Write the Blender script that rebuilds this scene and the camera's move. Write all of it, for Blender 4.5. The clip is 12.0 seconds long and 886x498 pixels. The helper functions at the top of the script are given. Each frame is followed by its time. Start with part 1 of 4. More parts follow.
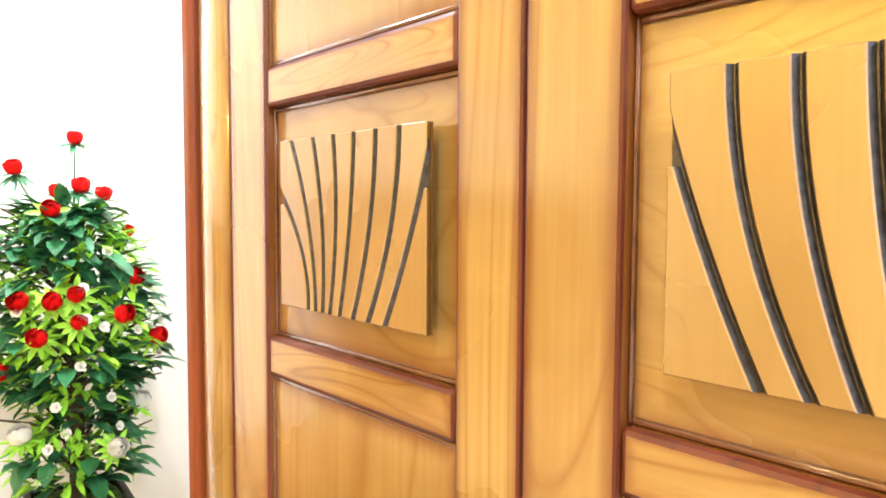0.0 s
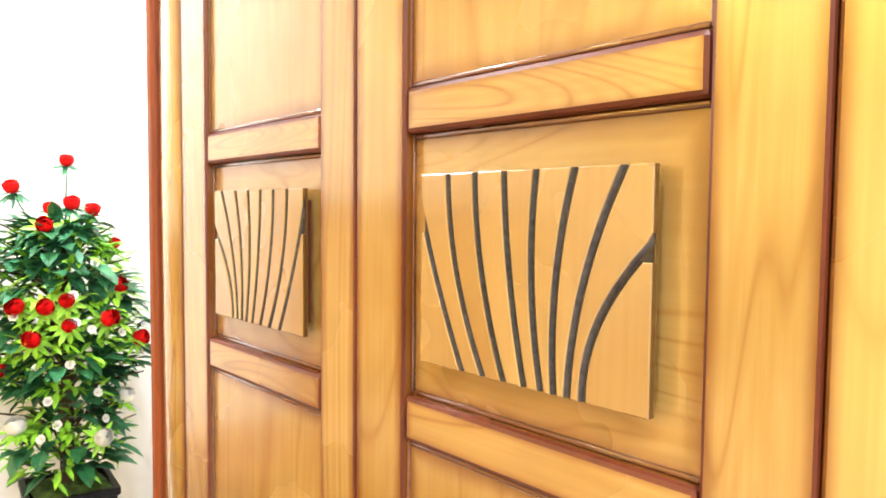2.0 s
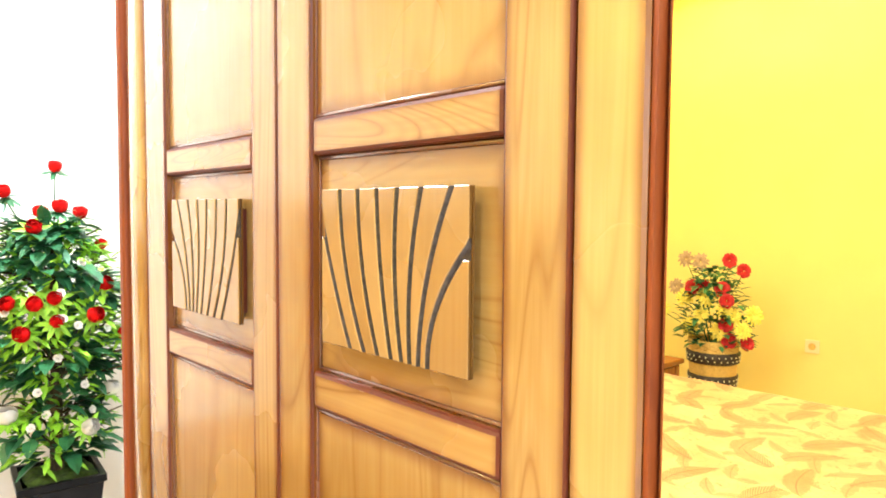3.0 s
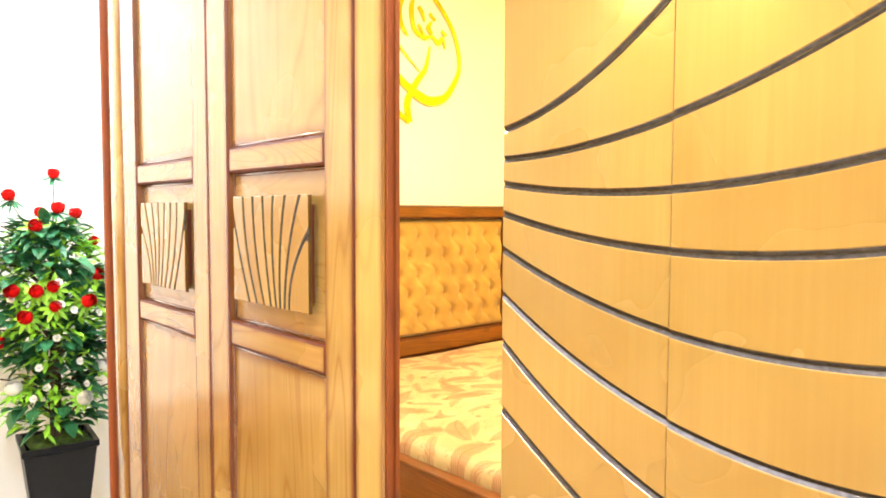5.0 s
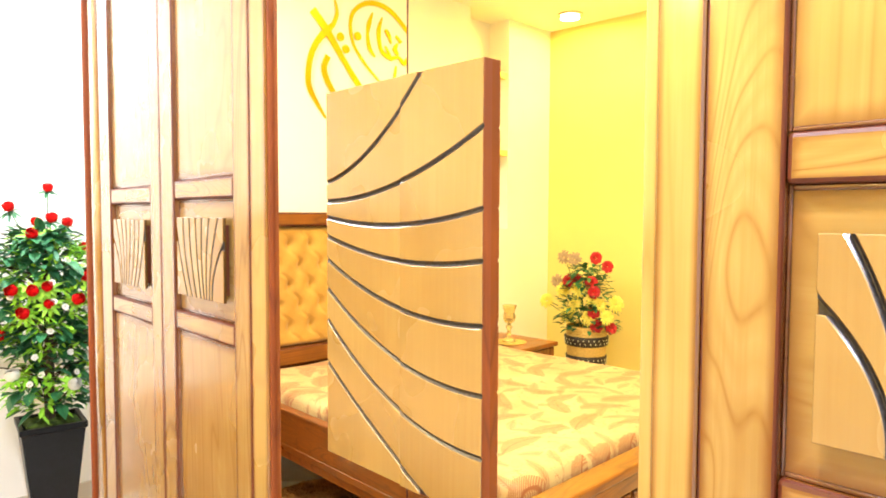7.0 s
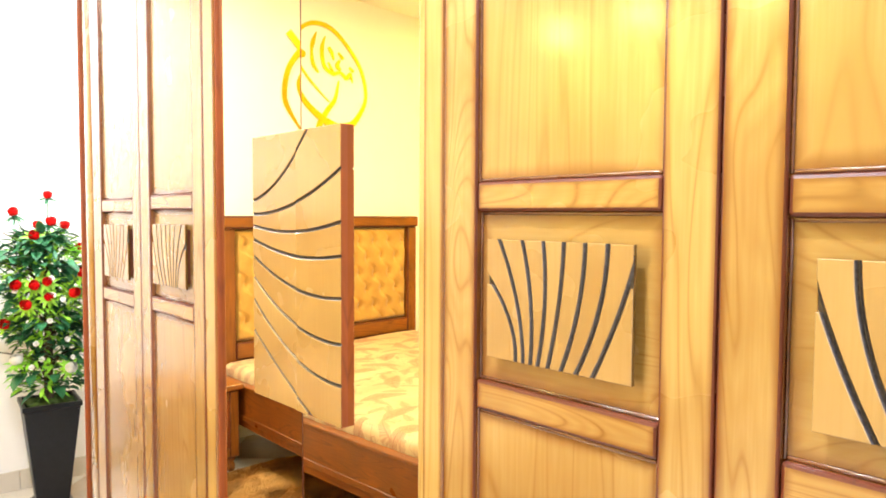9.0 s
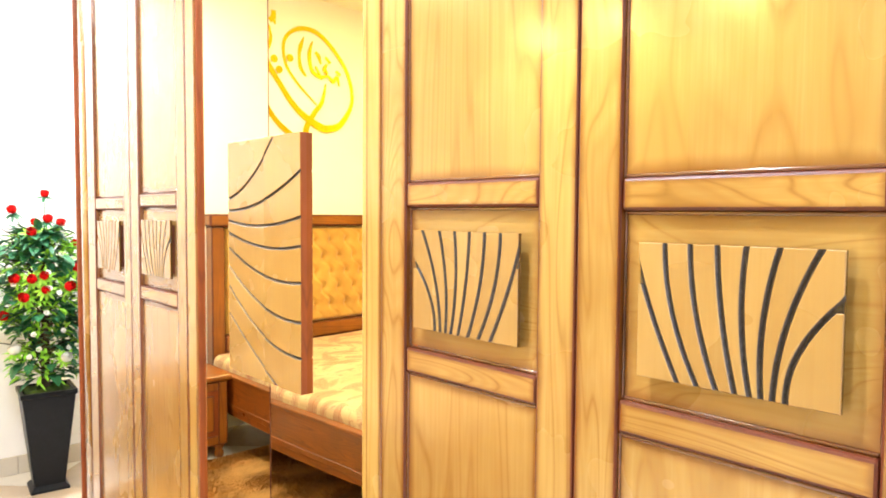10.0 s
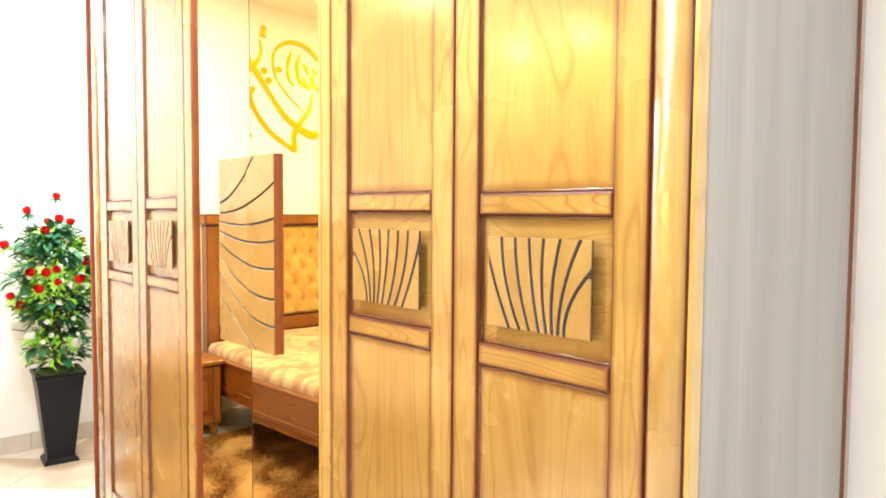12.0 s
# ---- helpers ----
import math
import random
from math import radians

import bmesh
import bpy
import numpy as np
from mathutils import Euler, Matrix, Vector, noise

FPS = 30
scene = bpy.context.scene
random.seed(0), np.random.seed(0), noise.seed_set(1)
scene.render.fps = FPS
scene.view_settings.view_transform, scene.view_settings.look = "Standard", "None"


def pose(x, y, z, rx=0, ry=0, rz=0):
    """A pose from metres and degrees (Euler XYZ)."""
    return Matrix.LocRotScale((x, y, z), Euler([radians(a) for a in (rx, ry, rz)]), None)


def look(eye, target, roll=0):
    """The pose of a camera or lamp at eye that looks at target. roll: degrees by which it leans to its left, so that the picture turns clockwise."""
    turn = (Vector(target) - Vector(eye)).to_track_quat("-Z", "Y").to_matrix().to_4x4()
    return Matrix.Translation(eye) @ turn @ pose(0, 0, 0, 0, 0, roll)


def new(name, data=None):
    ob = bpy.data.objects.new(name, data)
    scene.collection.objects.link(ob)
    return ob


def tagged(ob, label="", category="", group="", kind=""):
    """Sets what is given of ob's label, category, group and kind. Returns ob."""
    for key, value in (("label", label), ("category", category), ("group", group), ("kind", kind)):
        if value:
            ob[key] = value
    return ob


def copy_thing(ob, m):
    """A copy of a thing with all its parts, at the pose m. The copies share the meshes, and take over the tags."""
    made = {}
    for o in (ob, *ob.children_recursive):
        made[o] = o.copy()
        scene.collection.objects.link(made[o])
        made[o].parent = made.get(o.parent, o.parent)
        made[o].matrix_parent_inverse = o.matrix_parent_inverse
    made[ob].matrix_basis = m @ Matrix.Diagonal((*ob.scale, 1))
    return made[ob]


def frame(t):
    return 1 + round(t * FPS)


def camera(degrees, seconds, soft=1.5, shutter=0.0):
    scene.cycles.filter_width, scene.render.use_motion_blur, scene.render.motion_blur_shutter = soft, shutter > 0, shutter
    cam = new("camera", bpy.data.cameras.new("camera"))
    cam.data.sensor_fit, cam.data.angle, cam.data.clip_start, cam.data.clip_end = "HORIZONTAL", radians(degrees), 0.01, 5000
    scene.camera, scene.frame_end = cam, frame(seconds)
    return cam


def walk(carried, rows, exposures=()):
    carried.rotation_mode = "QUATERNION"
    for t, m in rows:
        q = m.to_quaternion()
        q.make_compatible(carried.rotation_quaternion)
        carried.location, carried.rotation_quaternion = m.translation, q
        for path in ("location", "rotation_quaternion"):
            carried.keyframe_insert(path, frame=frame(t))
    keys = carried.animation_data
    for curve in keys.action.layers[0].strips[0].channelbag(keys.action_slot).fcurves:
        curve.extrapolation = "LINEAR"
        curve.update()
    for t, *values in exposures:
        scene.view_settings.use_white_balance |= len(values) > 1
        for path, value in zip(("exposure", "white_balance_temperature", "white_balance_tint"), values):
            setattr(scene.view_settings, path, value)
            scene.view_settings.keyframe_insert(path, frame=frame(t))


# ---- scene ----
cam = camera(66.0, 12.0, soft=1.8)
PATH = [
    (0, (0.683, -0.314, 1.273), (-0.802, 1.021, 1.153), 0.3),
    (0.5, (0.729, -0.328, 1.28), (-0.756, 1.006, 1.156), 0.2),
    (1, (0.787, -0.341, 1.292), (-0.698, 0.993, 1.175), 0.3),
    (1.5, (0.842, -0.35, 1.304), (-0.641, 0.987, 1.19), 0.4),
    (2, (0.921, -0.359, 1.311), (-0.558, 0.983, 1.201), 0.5),
    (2.5, (0.992, -0.362, 1.314), (-0.486, 0.98, 1.206), 0.5),
    (3, (1.081, -0.368, 1.32), (-0.396, 0.975, 1.209), 0.4),
    (5, (1.45, -0.452, 1.32), (-0.025, 0.894, 1.209), 0.2),
    (5.5, (1.536, -0.469, 1.319), (0.065, 0.882, 1.213), 0.4),
    (6, (1.632, -0.483, 1.319), (0.159, 0.866, 1.217), 0.5),
    (6.5, (1.734, -0.501, 1.331), (0.26, 0.847, 1.223), 0.3),
    (7, (1.845, -0.523, 1.35), (0.371, 0.825, 1.245), 0.2),
    (9, (2.266, -0.634, 1.368), (0.797, 0.724, 1.266), 0.3),
    (9.5, (2.356, -0.654, 1.367), (0.89, 0.711, 1.267), 0.4),
    (10, (2.463, -0.685, 1.362), (0.998, 0.683, 1.259), 0.4),
    (10.5, (2.557, -0.717, 1.352), (1.095, 0.654, 1.259), 0.6),
    (11, (2.664, -0.758, 1.357), (1.206, 0.613, 1.261), 0.6),
    (11.5, (2.746, -0.796, 1.362), (1.29, 0.576, 1.266), 0.6),
    (12, (2.842, -0.852, 1.371), (1.39, 0.52, 1.265), 0.4),
]
walk(cam, [(t, look(eye, target, roll)) for t, eye, target, roll in PATH])

# ---- light ----

world = bpy.data.worlds.new("sky")
scene.world = world
world.use_nodes = True
wn = world.node_tree
sky = wn.nodes.new("ShaderNodeTexSky")
sky.sky_type, sky.sun_disc = "NISHITA", False
sky.sun_elevation, sky.sun_rotation = radians(40), radians(90)
wn.links.new(sky.outputs[0], wn.nodes["Background"].inputs[0])
wn.nodes["Background"].inputs[1].default_value = 0.12

XL, XR, YB, YF, ZC = -1.58, 5.2, 0.70, -4.14, 2.85    # the room: two side walls, wall behind the wardrobe, far wall, ceiling


def lamp(name, m, size, watts, colour, shape="DISK", size_y=None, spread=180):
    data = bpy.data.lights.new(name, "AREA")
    data.shape, data.size, data.energy, data.color, data.spread = shape, size, watts, colour, radians(spread)
    if size_y:
        data.size_y = size_y
    ob = new(name, data)
    ob.matrix_world = m
    return ob


DAY = (0.93, 0.98, 1.10)
WARM = (1.0, 0.71, 0.21)
SOFT = (1.0, 0.80, 0.42)
# daylight fill from the side, as from an assumed, unseen window
lamp("side_fill_light", look((XR - 0.02, -1.7, 1.45), (0, -1.2, 1.2)), 3.4, 22, DAY, "RECTANGLE", 2.3)
# ceiling spots (x, y, watts, colour): first two known, other six added fill
SPOTS_AND_FILL = [(-1.17, -3.82, 22, WARM), (-0.45, -3.84, 22, WARM), (0.50, -3.74, 22, WARM), (-0.45, -2.0, 27, SOFT),
         (-0.95, -0.10, 72, DAY), (1.10, -1.25, 38, DAY), (1.66, -0.62, 58, DAY), (3.90, -0.75, 64, DAY)]
for sx, sy, watts, tint in SPOTS_AND_FILL:
    lamp("spot_and_fill_light", pose(sx, sy, ZC - 0.03), 0.14, watts, tint)


# ---- materials ----
def nodes_of(name):
    m = bpy.data.materials.new(name)
    m.use_nodes = True
    return m, m.node_tree, m.node_tree.nodes["Principled BSDF"]


def ramp(nt, fac, stops):
    r = nt.nodes.new("ShaderNodeValToRGB")
    el = r.color_ramp.elements
    while len(el) < len(stops):
        el.new(0.5)
    for e, (p, c) in zip(el, stops):
        e.position, e.color = p, (*c, 1)
    nt.links.new(fac, r.inputs[0])
    return r.outputs[0]


def coords(nt, scale=(1, 1, 1), rot=(0, 0, 0), shuffle=True):
    """Object coordinates, moved apart for every object."""
    tc = nt.nodes.new("ShaderNodeTexCoord")
    mp = nt.nodes.new("ShaderNodeMapping")
    mp.inputs["Scale"].default_value = scale
    mp.inputs["Rotation"].default_value = [radians(a) for a in rot]
    src = tc.outputs["Object"]
    if shuffle:
        info = nt.nodes.new("ShaderNodeObjectInfo")
        mul = nt.nodes.new("ShaderNodeMath")
        mul.operation, mul.inputs[1].default_value = "MULTIPLY", 7.0
        nt.links.new(info.outputs["Random"], mul.inputs[0])
        add = nt.nodes.new("ShaderNodeVectorMath")
        nt.links.new(src, add.inputs[0])
        nt.links.new(mul.outputs[0], add.inputs[1])
        src = add.outputs[0]
    nt.links.new(src, mp.inputs[0])
    return mp.outputs[0]


def noise_of(nt, vec, scale, detail=4, rough=0.55, distortion=0.0):
    n = nt.nodes.new("ShaderNodeTexNoise")
    n.inputs["Scale"].default_value, n.inputs["Detail"].default_value = scale, detail
    n.inputs["Roughness"].default_value, n.inputs["Distortion"].default_value = rough, distortion
    nt.links.new(vec, n.inputs["Vector"])
    return n.outputs["Fac"]


def mix(nt, fac, a, b, blend="MIX"):
    m = nt.nodes.new("ShaderNodeMix")
    m.data_type, m.blend_type = "RGBA", blend
    for k, v in ((0, fac), (6, a), (7, b)):
        if isinstance(v, (int, float)):
            m.inputs[k].default_value = v
        elif isinstance(v, tuple):
            m.inputs[k].default_value = (*v, 1)
        else:
            nt.links.new(v, m.inputs[k])
    return m.outputs[2]


def bump(nt, bsdf, height, strength, distance=0.001):
    b = nt.nodes.new("ShaderNodeBump")
    b.inputs["Strength"].default_value, b.inputs["Distance"].default_value = strength, distance
    nt.links.new(height, b.inputs["Height"])
    nt.links.new(b.outputs[0], bsdf.inputs["Normal"])


def wood(name, axis, light, mid, dark, rough=0.24, coat=1.0, figure=1.0, burst=None, contrast=1.0, staves=0.0, stretch=0.10):
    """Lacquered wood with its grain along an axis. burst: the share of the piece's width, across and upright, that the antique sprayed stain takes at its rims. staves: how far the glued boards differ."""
    m, nt, bsdf = nodes_of(name)
    long = {"x": (stretch, 1, 1), "y": (1, stretch, 1), "z": (1, 1, stretch)}[axis]
    vec = coords(nt, long)
    big = noise_of(nt, vec, 5.5, 2, 0.5, 0.8)
    rings = nt.nodes.new("ShaderNodeMath")
    rings.operation, rings.inputs[1].default_value = "MULTIPLY", 9.0 * figure
    nt.links.new(big, rings.inputs[0])
    frac = nt.nodes.new("ShaderNodeMath")
    frac.operation = "PINGPONG"
    frac.inputs[1].default_value = 0.5
    nt.links.new(rings.outputs[0], frac.inputs[0])
    fine_long = {"x": (0.03, 1, 1), "y": (1, 0.03, 1), "z": (1, 1, 0.03)}[axis]
    fine = noise_of(nt, coords(nt, fine_long), 190, 3, 0.6)
    cloud = noise_of(nt, coords(nt, (1, 1, 1)), 4.5, 3, 0.5)
    if figure < 0.7:
        base = ramp(nt, big, [(0.3, mix_tone(light, mid, 0.8)), (0.62, light)])
    else:
        base = ramp(nt, frac.outputs[0], [(0.0, mix_tone(light, mix_tone(mid, dark, 0.6), contrast)), (0.09, mix_tone(light, mid, 0.5 * contrast)), (0.26, light), (0.5, mix_tone(light, mid, 0.55 * contrast))])
    base = mix(nt, ramp(nt, fine, [(0.35, (0.55,) * 3), (0.62, (0.0,) * 3)]), base, mid)
    base = mix(nt, ramp(nt, cloud, [(0.36, (0.45,) * 3), (0.62, (0.0,) * 3)]), base, dark)
    if staves:
        sep = nt.nodes.new("ShaderNodeSeparateXYZ")
        nt.links.new(coords(nt, (17, 1, 1)), sep.inputs[0])
        cut = nt.nodes.new("ShaderNodeMath")
        cut.operation = "FLOOR"
        nt.links.new(sep.outputs["X"], cut.inputs[0])
        tone = nt.nodes.new("ShaderNodeTexWhiteNoise")
        tone.noise_dimensions = "1D"
        nt.links.new(cut.outputs[0], tone.inputs["W"])
        base = mix(nt, ramp(nt, tone.outputs["Value"], [(0.0, (0.0,) * 3), (1.0, (staves,) * 3)]), base, mid)
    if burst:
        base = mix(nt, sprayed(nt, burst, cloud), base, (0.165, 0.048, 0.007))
    nt.links.new(base, bsdf.inputs["Base Color"])
    rv = ramp(nt, cloud, [(0.3, (rough * 0.8,) * 3), (0.7, (rough * 1.3,) * 3)])
    nt.links.new(rv, bsdf.inputs["Roughness"])
    bsdf.inputs["Coat Weight"].default_value, bsdf.inputs["Coat Roughness"].default_value = coat, 0.14
    bsdf.inputs["Coat IOR"].default_value = 1.66 if coat > 0.5 else 1.5
    bump(nt, bsdf, fine, 0.12, 0.0004)
    return m


def streaked(name, low, high):
    """Pale laminate with soft upright streaks."""
    m, nt, bsdf = nodes_of(name)
    wide = noise_of(nt, coords(nt, (1, 1, 0.05)), 14, 3, 0.5)
    thin = noise_of(nt, coords(nt, (1, 1, 0.02)), 120, 2, 0.5)
    base = ramp(nt, wide, [(0.28, low), (0.72, high)])
    base = mix(nt, ramp(nt, thin, [(0.35, (0.4,) * 3), (0.6, (0.0,) * 3)]), base, low)
    nt.links.new(base, bsdf.inputs["Base Color"])
    bsdf.inputs["Roughness"].default_value = 0.38
    return m


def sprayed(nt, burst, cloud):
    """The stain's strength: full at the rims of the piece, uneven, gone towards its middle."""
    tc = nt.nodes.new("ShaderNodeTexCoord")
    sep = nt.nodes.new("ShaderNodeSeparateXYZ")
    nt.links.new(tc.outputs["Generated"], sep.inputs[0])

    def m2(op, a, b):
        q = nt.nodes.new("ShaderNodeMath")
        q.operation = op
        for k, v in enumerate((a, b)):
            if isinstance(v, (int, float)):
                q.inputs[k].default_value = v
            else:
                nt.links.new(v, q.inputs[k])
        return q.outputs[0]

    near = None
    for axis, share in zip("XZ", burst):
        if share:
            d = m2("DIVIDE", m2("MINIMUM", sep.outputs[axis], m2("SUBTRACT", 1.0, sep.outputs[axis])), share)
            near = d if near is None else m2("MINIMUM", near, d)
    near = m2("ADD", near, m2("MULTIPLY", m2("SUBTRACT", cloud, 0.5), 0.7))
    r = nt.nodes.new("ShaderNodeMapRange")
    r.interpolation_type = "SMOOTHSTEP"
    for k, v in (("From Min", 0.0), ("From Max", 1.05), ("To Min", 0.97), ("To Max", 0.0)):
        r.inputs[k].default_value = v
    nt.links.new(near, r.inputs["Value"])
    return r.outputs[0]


def mix_tone(a, b, f):
    return tuple(x * (1 - f) + y * f for x, y in zip(a, b))


def plain(name, colour, rough=0.5, metal=0.0, vary=0.12, scale=30, coat=0.0, bumpy=0.0, gloss=0.5):
    m, nt, bsdf = nodes_of(name)
    n = noise_of(nt, coords(nt), scale, 4)
    lo, hi = [tuple(min(1, c * k) for c in colour) for k in (1 - vary, 1 + vary)]
    nt.links.new(ramp(nt, n, [(0.3, lo), (0.7, hi)]), bsdf.inputs["Base Color"])
    bsdf.inputs["Roughness"].default_value, bsdf.inputs["Metallic"].default_value = rough, metal
    bsdf.inputs["Coat Weight"].default_value = coat
    bsdf.inputs["Specular IOR Level"].default_value = gloss
    if bumpy:
        bump(nt, bsdf, n, bumpy, 0.002)
    return m


HONEY, AMBER, UMBER = (0.45, 0.298, 0.096), (0.36, 0.207, 0.050), (0.225, 0.102, 0.020)
WOOD_Z = wood("honey_wood_upright", "z", HONEY, AMBER, UMBER)
WOOD_X = wood("honey_wood_level", "x", HONEY, AMBER, UMBER, figure=1.5)
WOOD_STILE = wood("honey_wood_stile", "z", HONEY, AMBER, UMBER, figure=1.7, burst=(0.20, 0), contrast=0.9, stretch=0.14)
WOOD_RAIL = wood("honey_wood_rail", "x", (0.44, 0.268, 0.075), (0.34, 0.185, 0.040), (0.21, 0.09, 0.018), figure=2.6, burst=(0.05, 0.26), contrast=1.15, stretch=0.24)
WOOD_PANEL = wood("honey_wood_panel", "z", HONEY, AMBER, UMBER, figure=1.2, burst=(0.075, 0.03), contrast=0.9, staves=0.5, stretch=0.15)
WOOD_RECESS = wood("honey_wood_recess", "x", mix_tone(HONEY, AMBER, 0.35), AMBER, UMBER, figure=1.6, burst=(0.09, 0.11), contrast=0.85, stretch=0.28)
CARVED = wood("honey_wood_carved", "z", (0.385, 0.245, 0.084), (0.335, 0.197, 0.058), (0.26, 0.135, 0.035), rough=0.26, figure=0.6)
STAIN = wood("dark_stained_edge", "z", (0.13, 0.024, 0.007), (0.095, 0.016, 0.005), (0.055, 0.009, 0.004), rough=0.42, coat=0.0)
RED_EDGE = wood("red_brown_edge", "z", (0.26, 0.052, 0.003), (0.19, 0.034, 0.002), (0.12, 0.019, 0.002), rough=0.55, coat=0.0)
# a paler wood, with the light on posts and bead added to its colour
PALE = wood("pale_honey_wood", "z", (0.56, 0.385, 0.125), (0.47, 0.295, 0.075), (0.36, 0.20, 0.045), figure=1.2)
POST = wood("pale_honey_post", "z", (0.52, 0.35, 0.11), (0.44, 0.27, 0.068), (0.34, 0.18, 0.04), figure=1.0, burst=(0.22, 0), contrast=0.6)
# golden-brown board wood, darkened: the shade on its sides is in the colour
BOARD_SIDE_SHADED = wood("carved_board_side_shaded", "z", (0.15, 0.070, 0.014), (0.12, 0.053, 0.010), (0.085, 0.034, 0.007), figure=0.6)
CARVED_EDGE = wood("carved_board_edge", "z", (0.26, 0.11, 0.022), (0.20, 0.075, 0.015), (0.14, 0.045, 0.01))
BOARD_WOOD = wood("golden_board_wood", "z", (0.38, 0.240, 0.066), (0.33, 0.192, 0.046), (0.25, 0.130, 0.028), rough=0.26, figure=0.6)
PANEL_BEAD = wood("panel_bead_stain", "x", (0.15, 0.046, 0.014), (0.11, 0.030, 0.010), (0.07, 0.016, 0.006), rough=0.22)
GROOVE = plain("graphite_groove_paint", (0.080, 0.074, 0.076), 0.28, 0.8, vary=0.35, scale=240, bumpy=0.05)
SIDE = streaked("pale_side_board", (0.25, 0.237, 0.212), (0.345, 0.33, 0.305))
# same bed wood, darkened: the unlit side rails' shade is in its colour
BED_X_SHADED = wood("bed_wood_long_shaded", "x", (0.26, 0.072, 0.006), (0.165, 0.038, 0.004), (0.085, 0.016, 0.003), figure=2.4, rough=0.34, coat=0.25)
BED_Y = wood("bed_wood_cross", "y", (0.31, 0.098, 0.007), (0.21, 0.055, 0.005), (0.11, 0.024, 0.003), figure=1.2, rough=0.34, coat=0.25)
BED_Z = wood("bed_wood_upright", "z", (0.31, 0.098, 0.007), (0.21, 0.055, 0.005), (0.11, 0.024, 0.003), rough=0.34, coat=0.25)
STAND = wood("turned_orange_wood", "z", (0.36, 0.115, 0.010), (0.27, 0.072, 0.006), (0.17, 0.038, 0.004), rough=0.3, coat=0.3)
WHITE_WALL = plain("cream_wall_paint", (0.88, 0.87, 0.835), 0.6, vary=0.02, scale=3, bumpy=0.03)
YELLOW_WALL = plain("yellow_wall_paint", (0.84, 0.68, 0.24), 0.55, vary=0.03, scale=3, bumpy=0.03)
CEILING = plain("ceiling_paint", (0.88, 0.85, 0.74), 0.6, vary=0.02, scale=3)
PLAIN_WHITE = plain("white_wall_paint", (0.84, 0.83, 0.80), 0.6, vary=0.02, scale=3)
TILE_W = plain("cream_floor_tile", (0.74, 0.69, 0.60), 0.14, vary=0.07, scale=6, coat=0.3)
TILE_B = plain("beige_floor_tile", (0.55, 0.44, 0.32), 0.16, vary=0.10, scale=6, coat=0.3)
GROUT = plain("tile_grout", (0.45, 0.40, 0.33), 0.8)
SKIRT = plain("skirting_tile", (0.62, 0.56, 0.46), 0.2, vary=0.06, scale=8)
GOLD = plain("gold_mirror_acrylic", (1.0, 0.66, 0.03), 0.2, 0.95, vary=0.05)
POT = plain("black_glossy_pot", (0.006, 0.007, 0.009), 0.35, vary=0.25, gloss=0.22)
MOSS = plain("moss", (0.05, 0.09, 0.012), 0.9, vary=0.5, scale=60, bumpy=0.8)
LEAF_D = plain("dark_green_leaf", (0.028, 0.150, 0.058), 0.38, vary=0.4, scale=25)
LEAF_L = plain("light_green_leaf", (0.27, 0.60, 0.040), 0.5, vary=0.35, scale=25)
BARK = plain("stem_bark", (0.07, 0.05, 0.025), 0.8, vary=0.3)
RED = plain("red_petal", (0.70, 0.006, 0.006), 0.8, vary=0.18, scale=50, gloss=0.2)
DEEP_RED = plain("deep_red_petal", (0.48, 0.003, 0.006), 0.6, vary=0.3, scale=50)
WHITE_P = plain("white_petal", (0.82, 0.82, 0.78), 0.5, vary=0.06, scale=50)
YELLOW_P = plain("yellow_petal", (0.92, 0.78, 0.14), 0.5, vary=0.12, scale=50)
DUSTY = plain("dusty_pink_petal", (0.46, 0.32, 0.20), 0.6, vary=0.2, scale=60)
STRAW = plain("woven_straw", (0.60, 0.38, 0.10), 0.6, vary=0.25, scale=120, bumpy=0.5)
DARK_WEAVE = plain("dark_woven_band", (0.035, 0.02, 0.014), 0.5, vary=0.4, scale=120, bumpy=0.5)
PLASTIC = plain("cream_plastic", (0.75, 0.68, 0.45), 0.35, vary=0.02)
BULB, nt_, b_ = nodes_of("lit_spot_lens")
b_.inputs["Emission Color"].default_value, b_.inputs["Emission Strength"].default_value = (1.0, 0.9, 0.65, 1), 12.0

MIRROR, nt_, b_ = nodes_of("warm_tinted_mirror")
# yellow tint: the room's warm light is put into the glass colour
b_.inputs["Base Color"].default_value = (0.94, 0.875, 0.57, 1)
b_.inputs["Metallic"].default_value, b_.inputs["Roughness"].default_value = 1.0, 0.0

AMBER_GLASS, nt_, b_ = nodes_of("amber_cut_glass")
b_.inputs["Base Color"].default_value = (0.98, 0.82, 0.45, 1)
b_.inputs["Roughness"].default_value, b_.inputs["IOR"].default_value = 0.05, 1.45
b_.inputs["Transmission Weight"].default_value = 0.85


def tufted_fabric():
    m, nt, bsdf = nodes_of("gold_suede")
    n = noise_of(nt, coords(nt), 9, 5)
    weave = noise_of(nt, coords(nt), 700, 2)
    nt.links.new(ramp(nt, n, [(0.3, (0.44, 0.22, 0.03)), (0.7, (0.58, 0.33, 0.06))]), bsdf.inputs["Base Color"])
    bsdf.inputs["Roughness"].default_value, bsdf.inputs["Sheen Weight"].default_value = 0.75, 0.4
    bump(nt, bsdf, weave, 0.25, 0.0006)
    return m


